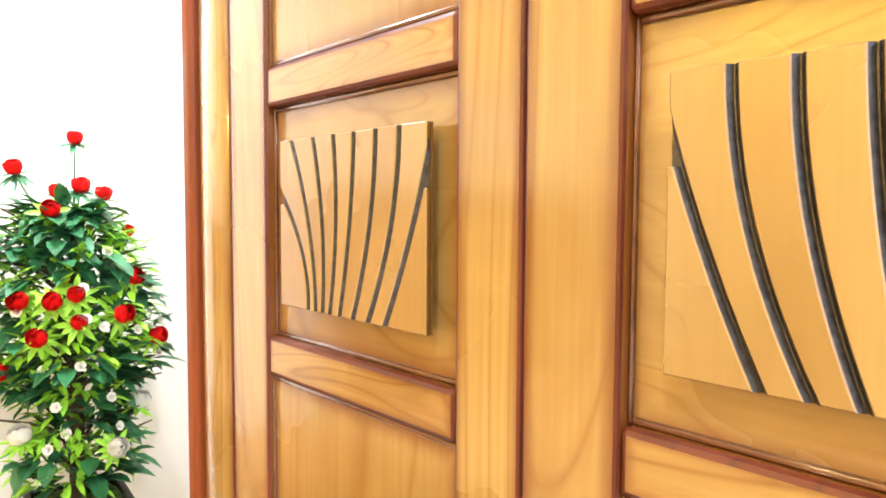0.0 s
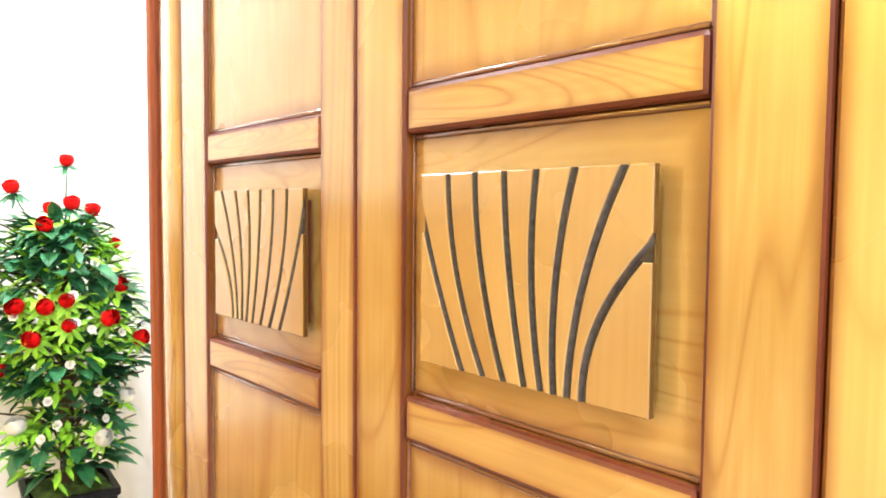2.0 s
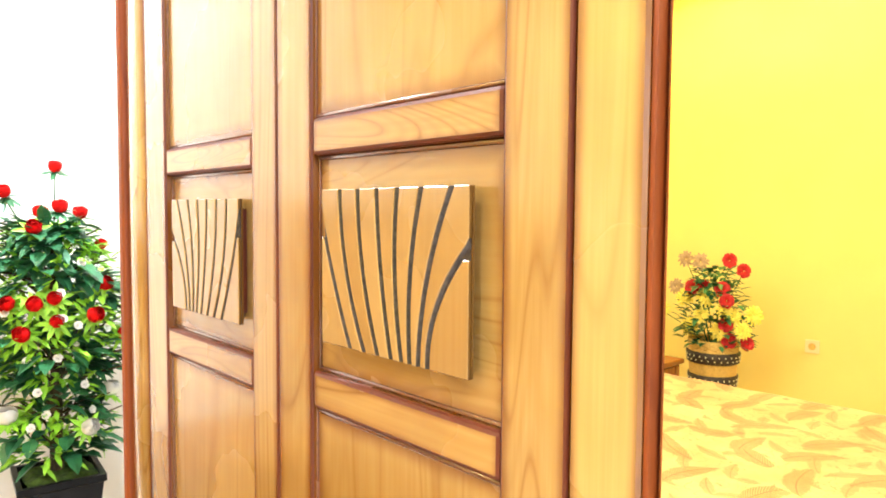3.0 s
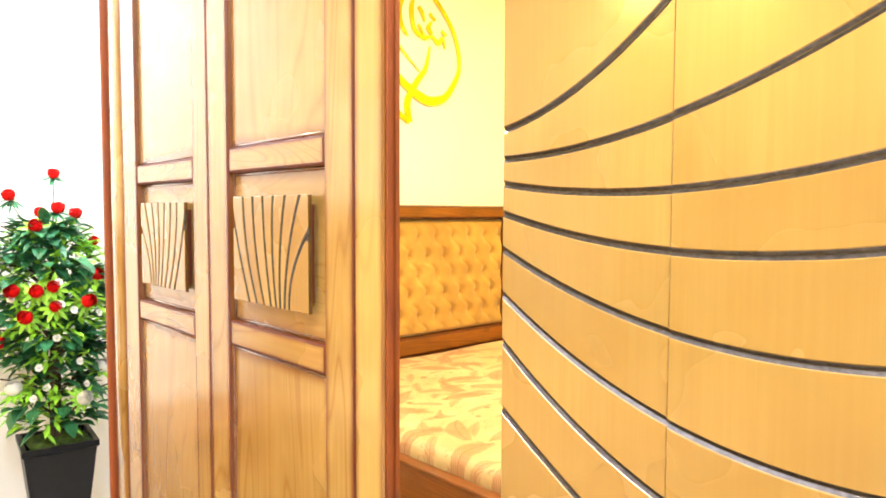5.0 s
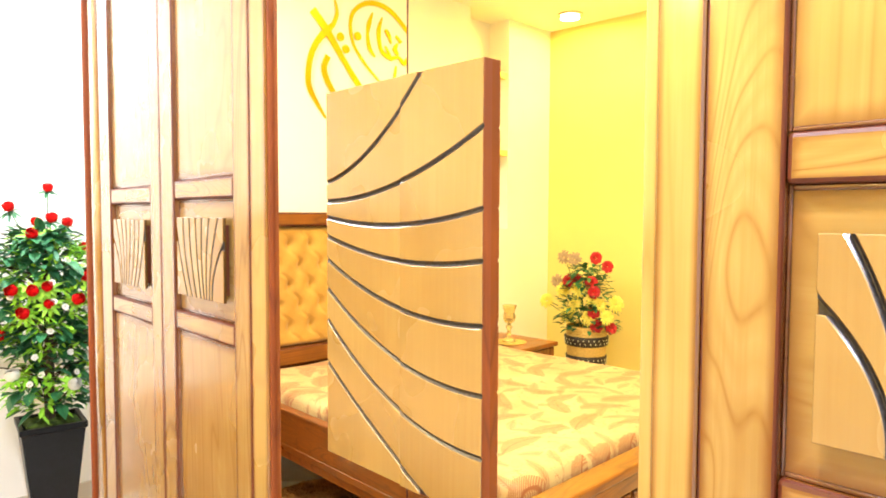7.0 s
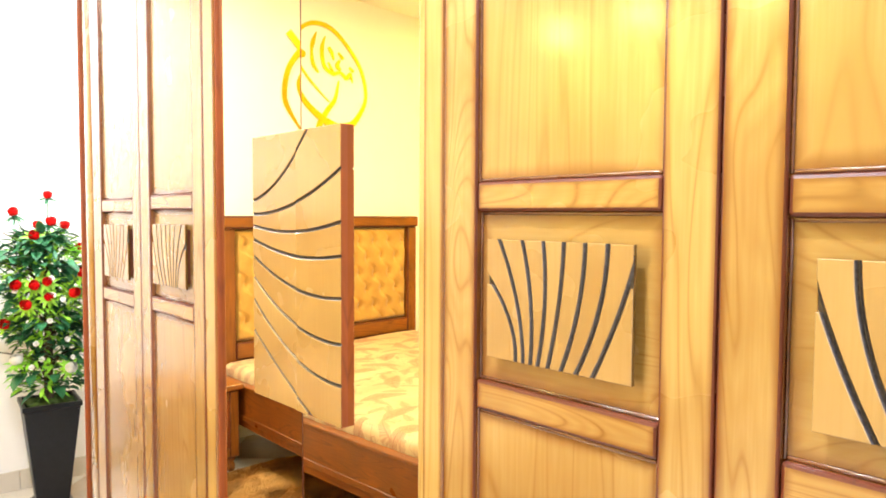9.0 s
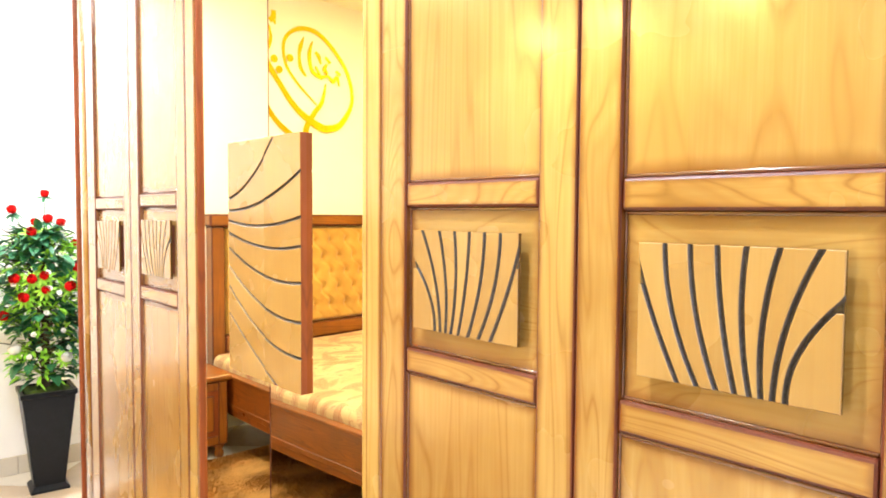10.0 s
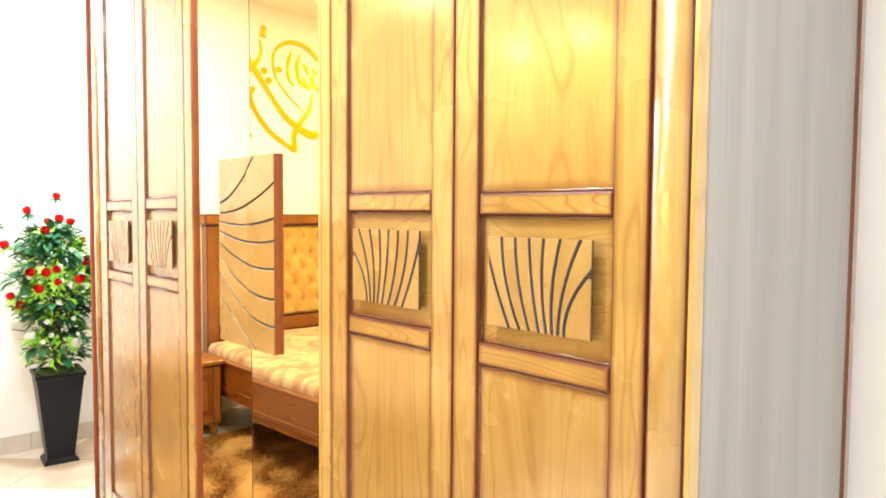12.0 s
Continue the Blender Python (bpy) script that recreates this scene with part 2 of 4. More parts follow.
def floral_fabric():
    """Cream satin printed with feathery rust-coloured fronds, curls and dots."""
    m, nt, bsdf = nodes_of("fern_print_satin")
    vec = coords(nt, (1, 1, 1), shuffle=False)

    def math_of(op, *args):
        q = nt.nodes.new("ShaderNodeMath")
        q.operation = op
        for k, v in enumerate(args):
            if isinstance(v, (int, float)):
                q.inputs[k].default_value = v
            else:
                nt.links.new(v, q.inputs[k])
        return q.outputs[0]

    def fronds(scale, length, width, offset):
        """One frond a cell: a curved rib with slanting barbs, turned by the cell's own angle."""
        shift = nt.nodes.new("ShaderNodeVectorMath")
        shift.inputs[1].default_value = offset
        nt.links.new(vec, shift.inputs[0])
        flat = nt.nodes.new("ShaderNodeVectorMath")
        flat.operation, flat.inputs[1].default_value = "MULTIPLY", (1, 1, 0.6)
        nt.links.new(shift.outputs[0], flat.inputs[0])
        vor = nt.nodes.new("ShaderNodeTexVoronoi")
        vor.inputs["Scale"].default_value, vor.inputs["Randomness"].default_value = scale, 0.75
        nt.links.new(flat.outputs[0], vor.inputs["Vector"])
        sub = nt.nodes.new("ShaderNodeVectorMath")
        sub.operation = "SUBTRACT"
        nt.links.new(flat.outputs[0], sub.inputs[0])
        nt.links.new(vor.outputs["Position"], sub.inputs[1])
        tone = nt.nodes.new("ShaderNodeSeparateColor")
        nt.links.new(vor.outputs["Color"], tone.inputs[0])
        spin = nt.nodes.new("ShaderNodeVectorRotate")
        spin.rotation_type = "Z_AXIS"
        nt.links.new(sub.outputs[0], spin.inputs["Vector"])
        nt.links.new(math_of("ADD", math_of("MULTIPLY", tone.outputs[0], 2.6), 0.6), spin.inputs["Angle"])
        sep = nt.nodes.new("ShaderNodeSeparateXYZ")
        nt.links.new(spin.outputs[0], sep.inputs[0])
        u = sep.outputs["X"]
        v = math_of("SUBTRACT", sep.outputs["Y"], math_of("MULTIPLY", math_of("MULTIPLY", u, u), 1.6))
        far = math_of("ABSOLUTE", v)
        s = math_of("DIVIDE", u, length)
        half = math_of("MULTIPLY", math_of("SUBTRACT", 1.0, math_of("MULTIPLY", s, s)), width)
        ragged = math_of("ADD", half, math_of("MULTIPLY", math_of("SUBTRACT", noise_of(nt, vec, 60, 2), 0.5), 0.02))
        inside = ramp_value(nt, math_of("SUBTRACT", ragged, far), -0.001, 0.003)
        barbs = math_of("SINE", math_of("MULTIPLY", math_of("SUBTRACT", u, math_of("MULTIPLY", far, 1.5)), 520.0))
        lines = ramp_value(nt, barbs, -0.55, 0.35)
        rib = ramp_value(nt, far, 0.0032, 0.0016)
        body = math_of("MAXIMUM", math_of("ADD", math_of("MULTIPLY", lines, 0.50), 0.34), rib)
        return math_of("MULTIPLY", inside, body)

    big = fronds(4.3, 0.135, 0.042, (0.0, 0.0, 0.0))
    small = math_of("MULTIPLY", fronds(6.5, 0.085, 0.022, (3.3, 1.7, 0.0)), 0.75)
    v2 = nt.nodes.new("ShaderNodeTexVoronoi")
    v2.inputs["Scale"].default_value = 6.5
    nt.links.new(vec, v2.inputs["Vector"])
    dots = math_of("MULTIPLY", ramp_value(nt, v2.outputs["Distance"], 0.125, 0.10), 0.85)
    swirl = noise_of(nt, vec, 7.0, 1, 0.5, 3.0)
    curls = math_of("MULTIPLY", ramp_value(nt, math_of("ABSOLUTE", math_of("SUBTRACT", swirl, 0.55)), 0.012, 0.005), 0.6)
    ink = math_of("MAXIMUM", math_of("MAXIMUM", big, small), math_of("MAXIMUM", dots, curls))
    wash = noise_of(nt, vec, 5.0, 3)
    ground = ramp(nt, wash, [(0.35, (0.48, 0.31, 0.14)), (0.65, (0.60, 0.43, 0.22))])
    col = mix(nt, math_of("MULTIPLY", ink, 0.92), ground, (0.29, 0.068, 0.014))
    nt.links.new(col, bsdf.inputs["Base Color"])
    bsdf.inputs["Roughness"].default_value, bsdf.inputs["Sheen Weight"].default_value = 0.5, 0.2
    bump(nt, bsdf, noise_of(nt, vec, 12, 3), 0.5, 0.006)
    return m


def ramp_value(nt, v, lo, hi):
    r = nt.nodes.new("ShaderNodeMapRange")
    r.inputs["From Min"].default_value, r.inputs["From Max"].default_value = lo, hi
    nt.links.new(v, r.inputs["Value"])
    return r.outputs[0]


SUEDE = tufted_fabric()
FERN = floral_fabric()
RUG = plain("plush_rug_pile", (0.52, 0.26, 0.068), 0.95, vary=0.3, scale=7)


# ---- building helpers ----
def part(name, bm, material, parent=None, label="", smooth=False):
    """Links a bmesh as one mesh object, under a thing or a part if one is given."""
    me = bpy.data.meshes.new(name)
    bm.normal_update()
    bm.to_mesh(me)
    bm.free()
    for m in material if isinstance(material, (list, tuple)) else [material]:
        me.materials.append(m)
    if smooth:
        me.polygons.foreach_set("use_smooth", [True] * len(me.polygons))
    ob = new(name, me)
    if parent is not None:
        ob.parent = parent
    if label:
        tagged(ob, label)
    return ob


def empty(name, m=Matrix(), **tags):
    ob = new(name)
    ob.empty_display_size = 0.1
    ob.matrix_world = m
    return tagged(ob, **tags)


def structure(ob, label, category):
    return tagged(ob, label, category, kind="structure")


def box(x0, x1, y0, y1, z0, z1, bevel=0.0, edge_mat=0, segments=1, into=None, mat=0):
    """A box with bevelled edges; edge_mat is the material slot of the bevels."""
    bm = bmesh.new()
    bmesh.ops.create_cube(bm, size=1)
    for v in bm.verts:
        v.co = ((x0 + x1) / 2 + v.co.x * (x1 - x0), (y0 + y1) / 2 + v.co.y * (y1 - y0), (z0 + z1) / 2 + v.co.z * (z1 - z0))
    for f in bm.faces:
        f.material_index = mat
    if bevel:
        r = bmesh.ops.bevel(bm, geom=list(bm.edges), offset=bevel, segments=segments, affect="EDGES", profile=0.5)
        for f in r["faces"]:
            f.material_index = edge_mat
    return merged(bm, into)


def merged(bm, into=None):
    if into is None:
        return bm
    me = bpy.data.meshes.new("tmp")
    bm.to_mesh(me)
    bm.free()
    into.from_mesh(me)
    bpy.data.meshes.remove(me)
    return into


def extruded(outline, lo, hi, axis="z", into=None, mats=None):
    """A prism from a closed outline in a plane, along an axis. mats: a slot for each side face."""
    bm = bmesh.new()
    place = {"z": lambda a, b, c: (a, b, c), "y": lambda a, b, c: (a, c, b), "x": lambda a, b, c: (c, a, b)}[axis]
    low = [bm.verts.new(place(a, b, lo)) for a, b in outline]
    high = [bm.verts.new(place(a, b, hi)) for a, b in outline]
    n = len(outline)
    bm.faces.new(low), bm.faces.new(high)
    for i in range(n):
        f = bm.faces.new((low[i], low[(i + 1) % n], high[(i + 1) % n], high[i]))
        if mats:
            f.material_index = mats[i]
    bmesh.ops.recalc_face_normals(bm, faces=bm.faces)
    return merged(bm, into)


def lathe(profile, sides=20, into=None, x=0, y=0, mat=0):
    """Turns a profile of (radius, height) round a vertical axis."""
    bm = bmesh.new()
    rings = [[bm.verts.new((x + r * math.cos(2 * math.pi * k / sides), y + r * math.sin(2 * math.pi * k / sides), z)) for k in range(sides)] for r, z in profile]
    for a, b in zip(rings, rings[1:]):
        for k in range(sides):
            bm.faces.new((a[k], a[(k + 1) % sides], b[(k + 1) % sides], b[k]))
    for ring, (r, z) in ((rings[0], profile[0]), (rings[-1], profile[-1])):
        if r > 1e-4:
            bm.faces.new(ring)
    bmesh.ops.recalc_face_normals(bm, faces=bm.faces)
    for f in bm.faces:
        f.material_index = mat
    return merged(bm, into)


def tube(points, radii, sides=8, into=None):
    """A round bar along points, with a radius at each."""
    bm = bmesh.new()
    pts = [Vector(p) for p in points]
    rings = []
    for i, p in enumerate(pts):
        d = (pts[min(i + 1, len(pts) - 1)] - pts[max(i - 1, 0)]).normalized()
        u = d.orthogonal().normalized()
        w = d.cross(u)
        rings.append([bm.verts.new(p + radii[i] * (math.cos(2 * math.pi * k / sides) * u + math.sin(2 * math.pi * k / sides) * w)) for k in range(sides)])
    for a, b in zip(rings, rings[1:]):
        best = min(range(sides), key=lambda s: (a[0].co - b[s].co).length)
        for k in range(sides):
            bm.faces.new((a[k], a[(k + 1) % sides], b[(k + 1 + best) % sides], b[(k + best) % sides]))
    bm.faces.new(rings[0]), bm.faces.new(rings[-1])
    bmesh.ops.recalc_face_normals(bm, faces=bm.faces)
    return merged(bm, into)


# ---- the room ----
def slab(name, x0, x1, y0, y1, z0, z1, mat, label, category):
    return structure(part(name, box(x0, x1, y0, y1, z0, z1), mat), label, category)


slab("floor", XL - 0.1, XR + 0.1, YF - 0.1, YB + 0.1, -0.12, -0.006, GROUT, "tiled showroom floor with pale joints", "floor")
slab("ceiling", XL - 0.35, XR + 0.1, YF - 0.1, YB + 0.1, ZC, ZC + 0.1, CEILING, "flat cream painted ceiling", "ceiling")
slab("wall_back", XL - 0.1, XR + 0.1, YB, YB + 0.1, 0, ZC, PLAIN_WHITE, "bright white wall behind the wardrobe", "wall")
slab("wall_far", XL - 0.1, XR + 0.1, YF - 0.1, YF, 0, ZC, YELLOW_WALL, "warm yellow painted wall", "wall")
# the headboard wall has a shelved niche beside the bed
NY0, NY1, NZ0 = -3.60, -3.16, 1.23
wl = bmesh.new()
box(XL - 0.3, XL, NY1, YB, 0, ZC, into=wl)
box(XL - 0.3, XL, YF, NY0, 0, ZC, into=wl)
box(XL - 0.3, XL, NY0, NY1, 0, NZ0, into=wl)
box(XL - 0.3, XL - 0.2, NY0, NY1, NZ0, ZC, into=wl)
structure(part("wall_left", wl, WHITE_WALL), "cream painted wall with a shelved niche", "wall")
for nz in (1.795, 2.39):
    structure(part("niche_shelf", box(XL - 0.2, XL - 0.004, NY0, NY1, nz, nz + 0.045, 0.003), YELLOW_WALL), "cream plaster shelf in the wall niche", "shelf")
# unseen side wall with a window opening, added to let daylight in
wr = bmesh.new()
WY0, WY1, WZ0, WZ1 = -3.5, 0.1, 0.25, 2.65
box(XR, XR + 0.1, YF, WY0, 0, ZC, into=wr)
box(XR, XR + 0.1, WY1, YB, 0, ZC, into=wr)
box(XR, XR + 0.1, WY0, WY1, 0, WZ0, into=wr)
box(XR, XR + 0.1, WY0, WY1, WZ1, ZC, into=wr)
structure(part("wall_right", wr, PLAIN_WHITE), "unseen white wall with an assumed window opening", "wall")

# skirting tiles along the walls
def skirting(name, m, length, piece=0.42):
    base = structure(part(name, box(0, length, -0.006, 0, 0, 0.095), GROUT), "low skirting of pale stone tiles", "skirting")
    base.matrix_world = m
    n = int(length / piece)
    for k in range(n + 1):
        a, b = k * piece + 0.0015, min((k + 1) * piece - 0.0015, length)
        if b - a > 0.02:
            part("tile", box(a, b, -0.013, -0.004, 0.001, 0.097, 0.0015), SKIRT, base)
    return base


skirting("baseboard_left", pose(XL, NY1 + 2.4, 0, 0, 0, 90), YB - (NY1 + 2.4))
skirting("baseboard_far", pose(XR, YF, 0, 0, 0, 180), XR - XL)

# ---- the wardrobe ----
wardrobe = empty("wardrobe", pose(0, 0, 0), label="honey-stained wooden six-door wardrobe with mirrored middle doors", category="wardrobe")
TOP, FOOT = 2.32, 0.10
WD = 0.66                     # depth
XA, XB = -0.107, 2.421        # ends of the carcass
DT = 0.022                    # door thickness
# carcass
part("back_panel", box(XA + 0.02, XB - 0.02, WD - 0.012, WD, FOOT, TOP - 0.03), SIDE, wardrobe)
part("side_panel", box(XB - 0.02, XB, 0.030, WD - 0.028, 0.0, TOP - 0.03, 0.001), SIDE, wardrobe, "pale greyish side board")
part("side_panel", box(XA, XA + 0.02, 0.030, WD - 0.028, 0.0, TOP - 0.03, 0.001), SIDE, wardrobe, "pale greyish side board")
for sx0, sx1 in ((XB - 0.024, XB + 0.006), (XA - 0.006, XA + 0.024)):
    part("back_post", box(sx0, sx1, WD - 0.028, WD + 0.004, 0.0, TOP - 0.03, 0.004, 1), [CARVED_EDGE, STAIN], wardrobe, "brown stained back edge")
part("top_panel", box(XA - 0.02, XB + 0.02, -0.035, WD, TOP - 0.03, TOP, 0.006, 1), [WOOD_X, STAIN], wardrobe)
part("bottom_panel", box(XA + 0.02, XB - 0.02, 0.024, WD - 0.012, FOOT, FOOT + 0.02), WOOD_X, wardrobe)
part("plinth", box(XA + 0.005, XB - 0.005, 0.004, 0.024, 0.0, FOOT - 0.004, 0.003, 1), [WOOD_X, STAIN], wardrobe)
for px in (0.828, 1.553):
    part("partition", box(px - 0.01, px + 0.01, 0.030, WD - 0.012, FOOT + 0.02, TOP - 0.03), WOOD_Z, wardrobe)


def pilaster(x0, x1, bead):
    """A gently rounded pilaster between two dark grooves, with a corner bead on its outer side (-1, 1)."""
    g, n = 0.0035, 12
    out = [(x0, 0.028), (x0, 0.003)]
    for k in range(n + 1):
        s = k / n
        out.append((x0 + g + (x1 - x0 - 2 * g) * s, 0.001 - 0.008 * math.sin(math.pi * s) ** 0.8))
    out += [(x1, 0.003), (x1, 0.028)]
    mats = [1 if k in (0, 1, len(out) - 3, len(out) - 2) else 0 for k in range(len(out))]
    p = part("pilaster", extruded(out, FOOT, TOP - 0.032, mats=mats), [WOOD_STILE, STAIN], wardrobe, "half-round pilaster with dark grooves", True)
    c0, c1 = (x1 + 0.001, x1 + 0.010) if bead > 0 else (x0 - 0.025, x0 - 0.001)
    part("corner_bead", box(c0, c1, -0.009 if bead < 0 else -0.001, 0.029, FOOT, TOP - 0.032, 0.006 if bead < 0 else 0.003, 0, 3), PALE if bead > 0 else RED_EDGE, p)


pilaster(-0.082, -0.001, -1)
pilaster(2.353, 2.411, 1)


def jamb(x0, x1, red_side):
    """Flat post beside the mirrors, red-brown on the edge that meets the glass."""
    j = part("post", box(x0, x1, 0.0, 0.028, FOOT, TOP - 0.032, 0.0025, 1), [POST, CARVED_EDGE], wardrobe)
    e0, e1 = (x1 + 0.0003, x1 + 0.0040) if red_side > 0 else (x0 - 0.0125, x0 - 0.0005)
    part("edge_strip", box(e0, e1, 0.0030, 0.028, FOOT, TOP - 0.032, 0.0012, 0, 2), RED_EDGE if red_side > 0 else PALE, j)


jamb(0.803, 0.8575, 1)
jamb(1.538, 1.580, -1)

Z_BOT, Z_TOP = FOOT + 0.005, TOP - 0.036
RAIL_A, RAIL_B = (1.371, 1.409), (1.112, 1.151)      # upper and lower cross rails
CARVE_Z = (1.186, 1.336)
# carved curves of the small boards: width as a function of height, both 0 to 1
FAN = [np.polyfit(*np.array(c).T[::-1], 2) for c in (
    [(0.0, 0.82), (0.10, 0.42), (0.235, 0.0)], [(0.15, 1.0), (0.20, 0.50), (0.342, 0.0)], [(0.29, 1.0), (0.335, 0.47), (0.441, 0.0)],
    [(0.43, 1.0), (0.462, 0.50), (0.534, 0.0)], [(0.573, 1.0), (0.558, 0.50), (0.605, 0.0)], [(0.727, 1.0), (0.655, 0.45), (0.658, 0.0)],
    [(0.905, 1.0), (0.755, 0.45), (0.711, 0.0)], [(1.0, 0.69), (0.862, 0.45), (0.769, 0.0)])]


def strip_between(lo, hi, s0, s1, t0, t1, half, flip, front, back, n=26, chamfer=0.0008):
    """A board strip between two curves t = lo(s) and t = hi(s), cut to the box s0..s1, t0..t1; the grooves beside it slope to a
    narrow bed. flip: s runs upwards instead of across."""
    rows = []
    for k in range(n + 1):
        s = s0 + (s1 - s0) * k / n
        e = 1e-3 * (s1 - s0)
        wide = [1.0 if f is None else math.hypot(1, (f(s + e) - f(s - e)) / (2 * e)) for f in (lo, hi)]
        ends = []
        for h in (half, 0.10 * half):
            a = t0 if lo is None else max(t0, lo(s) + h * wide[0])
            b = t1 if hi is None else min(t1, hi(s) - h * wide[1])
            ends += [a, b]
        if ends[1] - ends[0] > 0.0015:
            rows.append((s, *ends))
    if len(rows) < 2:
        return None
    top = [(r[0], r[1]) for r in rows] + [(r[0], r[2]) for r in reversed(rows)]
    low = [(r[0], r[3]) for r in rows] + [(r[0], r[4]) for r in reversed(rows)]
    bm = bmesh.new()
    fv = [bm.verts.new((t, front + chamfer, s) if flip else (s, front + chamfer, t)) for s, t in top]
    bv = [bm.verts.new((t, back, s) if flip else (s, back, t)) for s, t in low]
    face = bm.faces.new(fv)
    m = len(top)
    for k in range(m):
        (sa, ta), (sb, tb) = top[k], top[(k + 1) % m]
        f = bm.faces.new((fv[k], fv[(k + 1) % m], bv[(k + 1) % m], bv[k]))
        rim = (abs(ta - t0) < 1e-6 and abs(tb - t0) < 1e-6) or (abs(ta - t1) < 1e-6 and abs(tb - t1) < 1e-6) or (abs(sa - sb) < 1e-9)
        f.material_index = 2 if rim else 1
    bmesh.ops.recalc_face_normals(bm, faces=bm.faces)
    if face.normal.y > 0:
        bmesh.ops.reverse_faces(bm, faces=bm.faces)
    bmesh.ops.inset_region(bm, faces=[face], thickness=chamfer, depth=chamfer, use_even_offset=True)
    return bm


def panel_door(x0, x1, a0, a1, c0, c1, mirrored, hang):
    """A framed door: x0..x1 the leaf, a0..a1 the opening in its frame, c0..c1 the carved board; hang: how much higher it hangs than the rest."""
    door = part("door", box(x0 + 0.001, x1 - 0.001, DT, DT + 0.005, Z_BOT, Z_TOP), WOOD_Z, wardrobe, "honey-stained framed door with a carved fan board")
    door.location.z = hang
    for s0, s1 in ((x0, a0), (a1, x1)):
        part("stile", box(s0, s1, 0, DT, Z_BOT, Z_TOP, 0.0028, 1, 2), [WOOD_STILE, STAIN], door)
    part("top_rail", box(a0, a1, 0.001, DT, Z_TOP - 0.075, Z_TOP, 0.003, 1), [WOOD_X, STAIN], door)
    part("bottom_rail", box(a0, a1, 0.001, DT, Z_BOT, 0.285, 0.003, 1), [WOOD_X, STAIN], door)
    for z0, z1 in (RAIL_A, RAIL_B):
        part("cross_rail", box(a0 + 0.0005, a1 - 0.0005, 0.0012, DT, z0, z1, 0.0042, 1, 2), [WOOD_RAIL, STAIN], door)
    part("upper_panel", box(a0 - 0.004, a1 + 0.004, 0.0072, DT - 0.004, RAIL_A[1] - 0.003, Z_TOP - 0.07), WOOD_PANEL, door)
    part("lower_panel", box(a0 - 0.004, a1 + 0.004, 0.0072, DT - 0.004, 0.28, RAIL_B[0] + 0.003), WOOD_PANEL, door)
    part("recessed_panel", box(a0 - 0.004, a1 + 0.004, 0.0115, DT - 0.002, RAIL_B[1] - 0.004, RAIL_A[0] + 0.004), WOOD_RECESS, door)
    for z0, z1, y in ((RAIL_A[1], Z_TOP - 0.075, 0.0050), (0.285, RAIL_B[0], 0.0050), (RAIL_B[1], RAIL_A[0], 0.0092)):
        for q in ((a0, a0 + 0.0030, z0, z1), (a1 - 0.0030, a1, z0, z1), (a0 + 0.0030, a1 - 0.0030, z0, z0 + 0.0042), (a0 + 0.0030, a1 - 0.0030, z1 - 0.0046, z1)):
            part("panel_bead", box(q[0], q[1], y - 0.0006, y + 0.004, q[2], q[3], 0.0014, 0, 2), PANEL_BEAD, door, "thin glossy red-brown bead", True)
    z0, z1 = CARVE_Z
    w, h = c1 - c0, z1 - z0
    part("carved_base", box(c0, c1, -0.0012, 0.0008, z0, z1), BOARD_SIDE_SHADED, door)
    part("mounting_block", box(c0 + 0.012, c1 - 0.012, 0.0009, 0.0116, z0 + 0.012, z1 - 0.012), STAIN, door, "dark block behind the carved board")
    part("groove_bed", box(c0 + 0.0012, c1 - 0.0012, -0.0022, -0.0012, z0 + 0.0012, z1 - 0.0012), GROOVE, door, "charcoal painted grooves")

    def curve(k):
        if k < 0 or k >= len(FAN):
            return None
        co = FAN[len(FAN) - 1 - k] if mirrored else FAN[k]
        return (lambda s: c1 - w * np.polyval(co, (s - z0) / h)) if mirrored else (lambda s: c0 + w * np.polyval(co, (s - z0) / h))

    for k in range(len(FAN) + 1):
        strip = strip_between(curve(k - 1), curve(k), z0, z1, c0, c1, 0.0029, True, -0.0055, -0.0021)
        if strip:
            part("carved_strip", strip, [CARVED, GROOVE, BOARD_SIDE_SHADED], door)
    return door


panel_door(0.0008, 0.4055, 0.078, 0.346, 0.116, 0.322, True, -0.003)
panel_door(0.4066, 0.8018, 0.476, 0.740, 0.505, 0.711, False, 0.004)
panel_door(1.5810, 1.9665, 1.643, 1.907, 1.669, 1.879, True, 0.001)
panel_door(1.9676, 2.3521, 2.028, 2.295, 2.056, 2.264, False, -0.004)

# mirrored doors with a large carved board across both
MX0, MX1, SEAM = 0.8625, 1.5245, 1.2000
BOARD = (1.036, 1.339, 1.014, 1.514)
# height of the board's grooves as a function of x, from three places each
SWEEP = [np.polyfit((0.0, 0.47, 0.71), (0.256, 0.076, 0.0), 2)] + [np.polyfit((0.0, 0.47, 1.0), c, 2) for c in (
    (0.378, 0.202, 0.140), (0.464, 0.320, 0.278), (0.544, 0.446, 0.430), (0.608, 0.558, 0.570), (0.660, 0.642, 0.682), (0.704, 0.737, 0.856))]
TOP_SWEEP = np.polyfit((0.0, 0.27, 0.51, 0.67), (0.754, 0.815, 0.906, 1.0), 2)


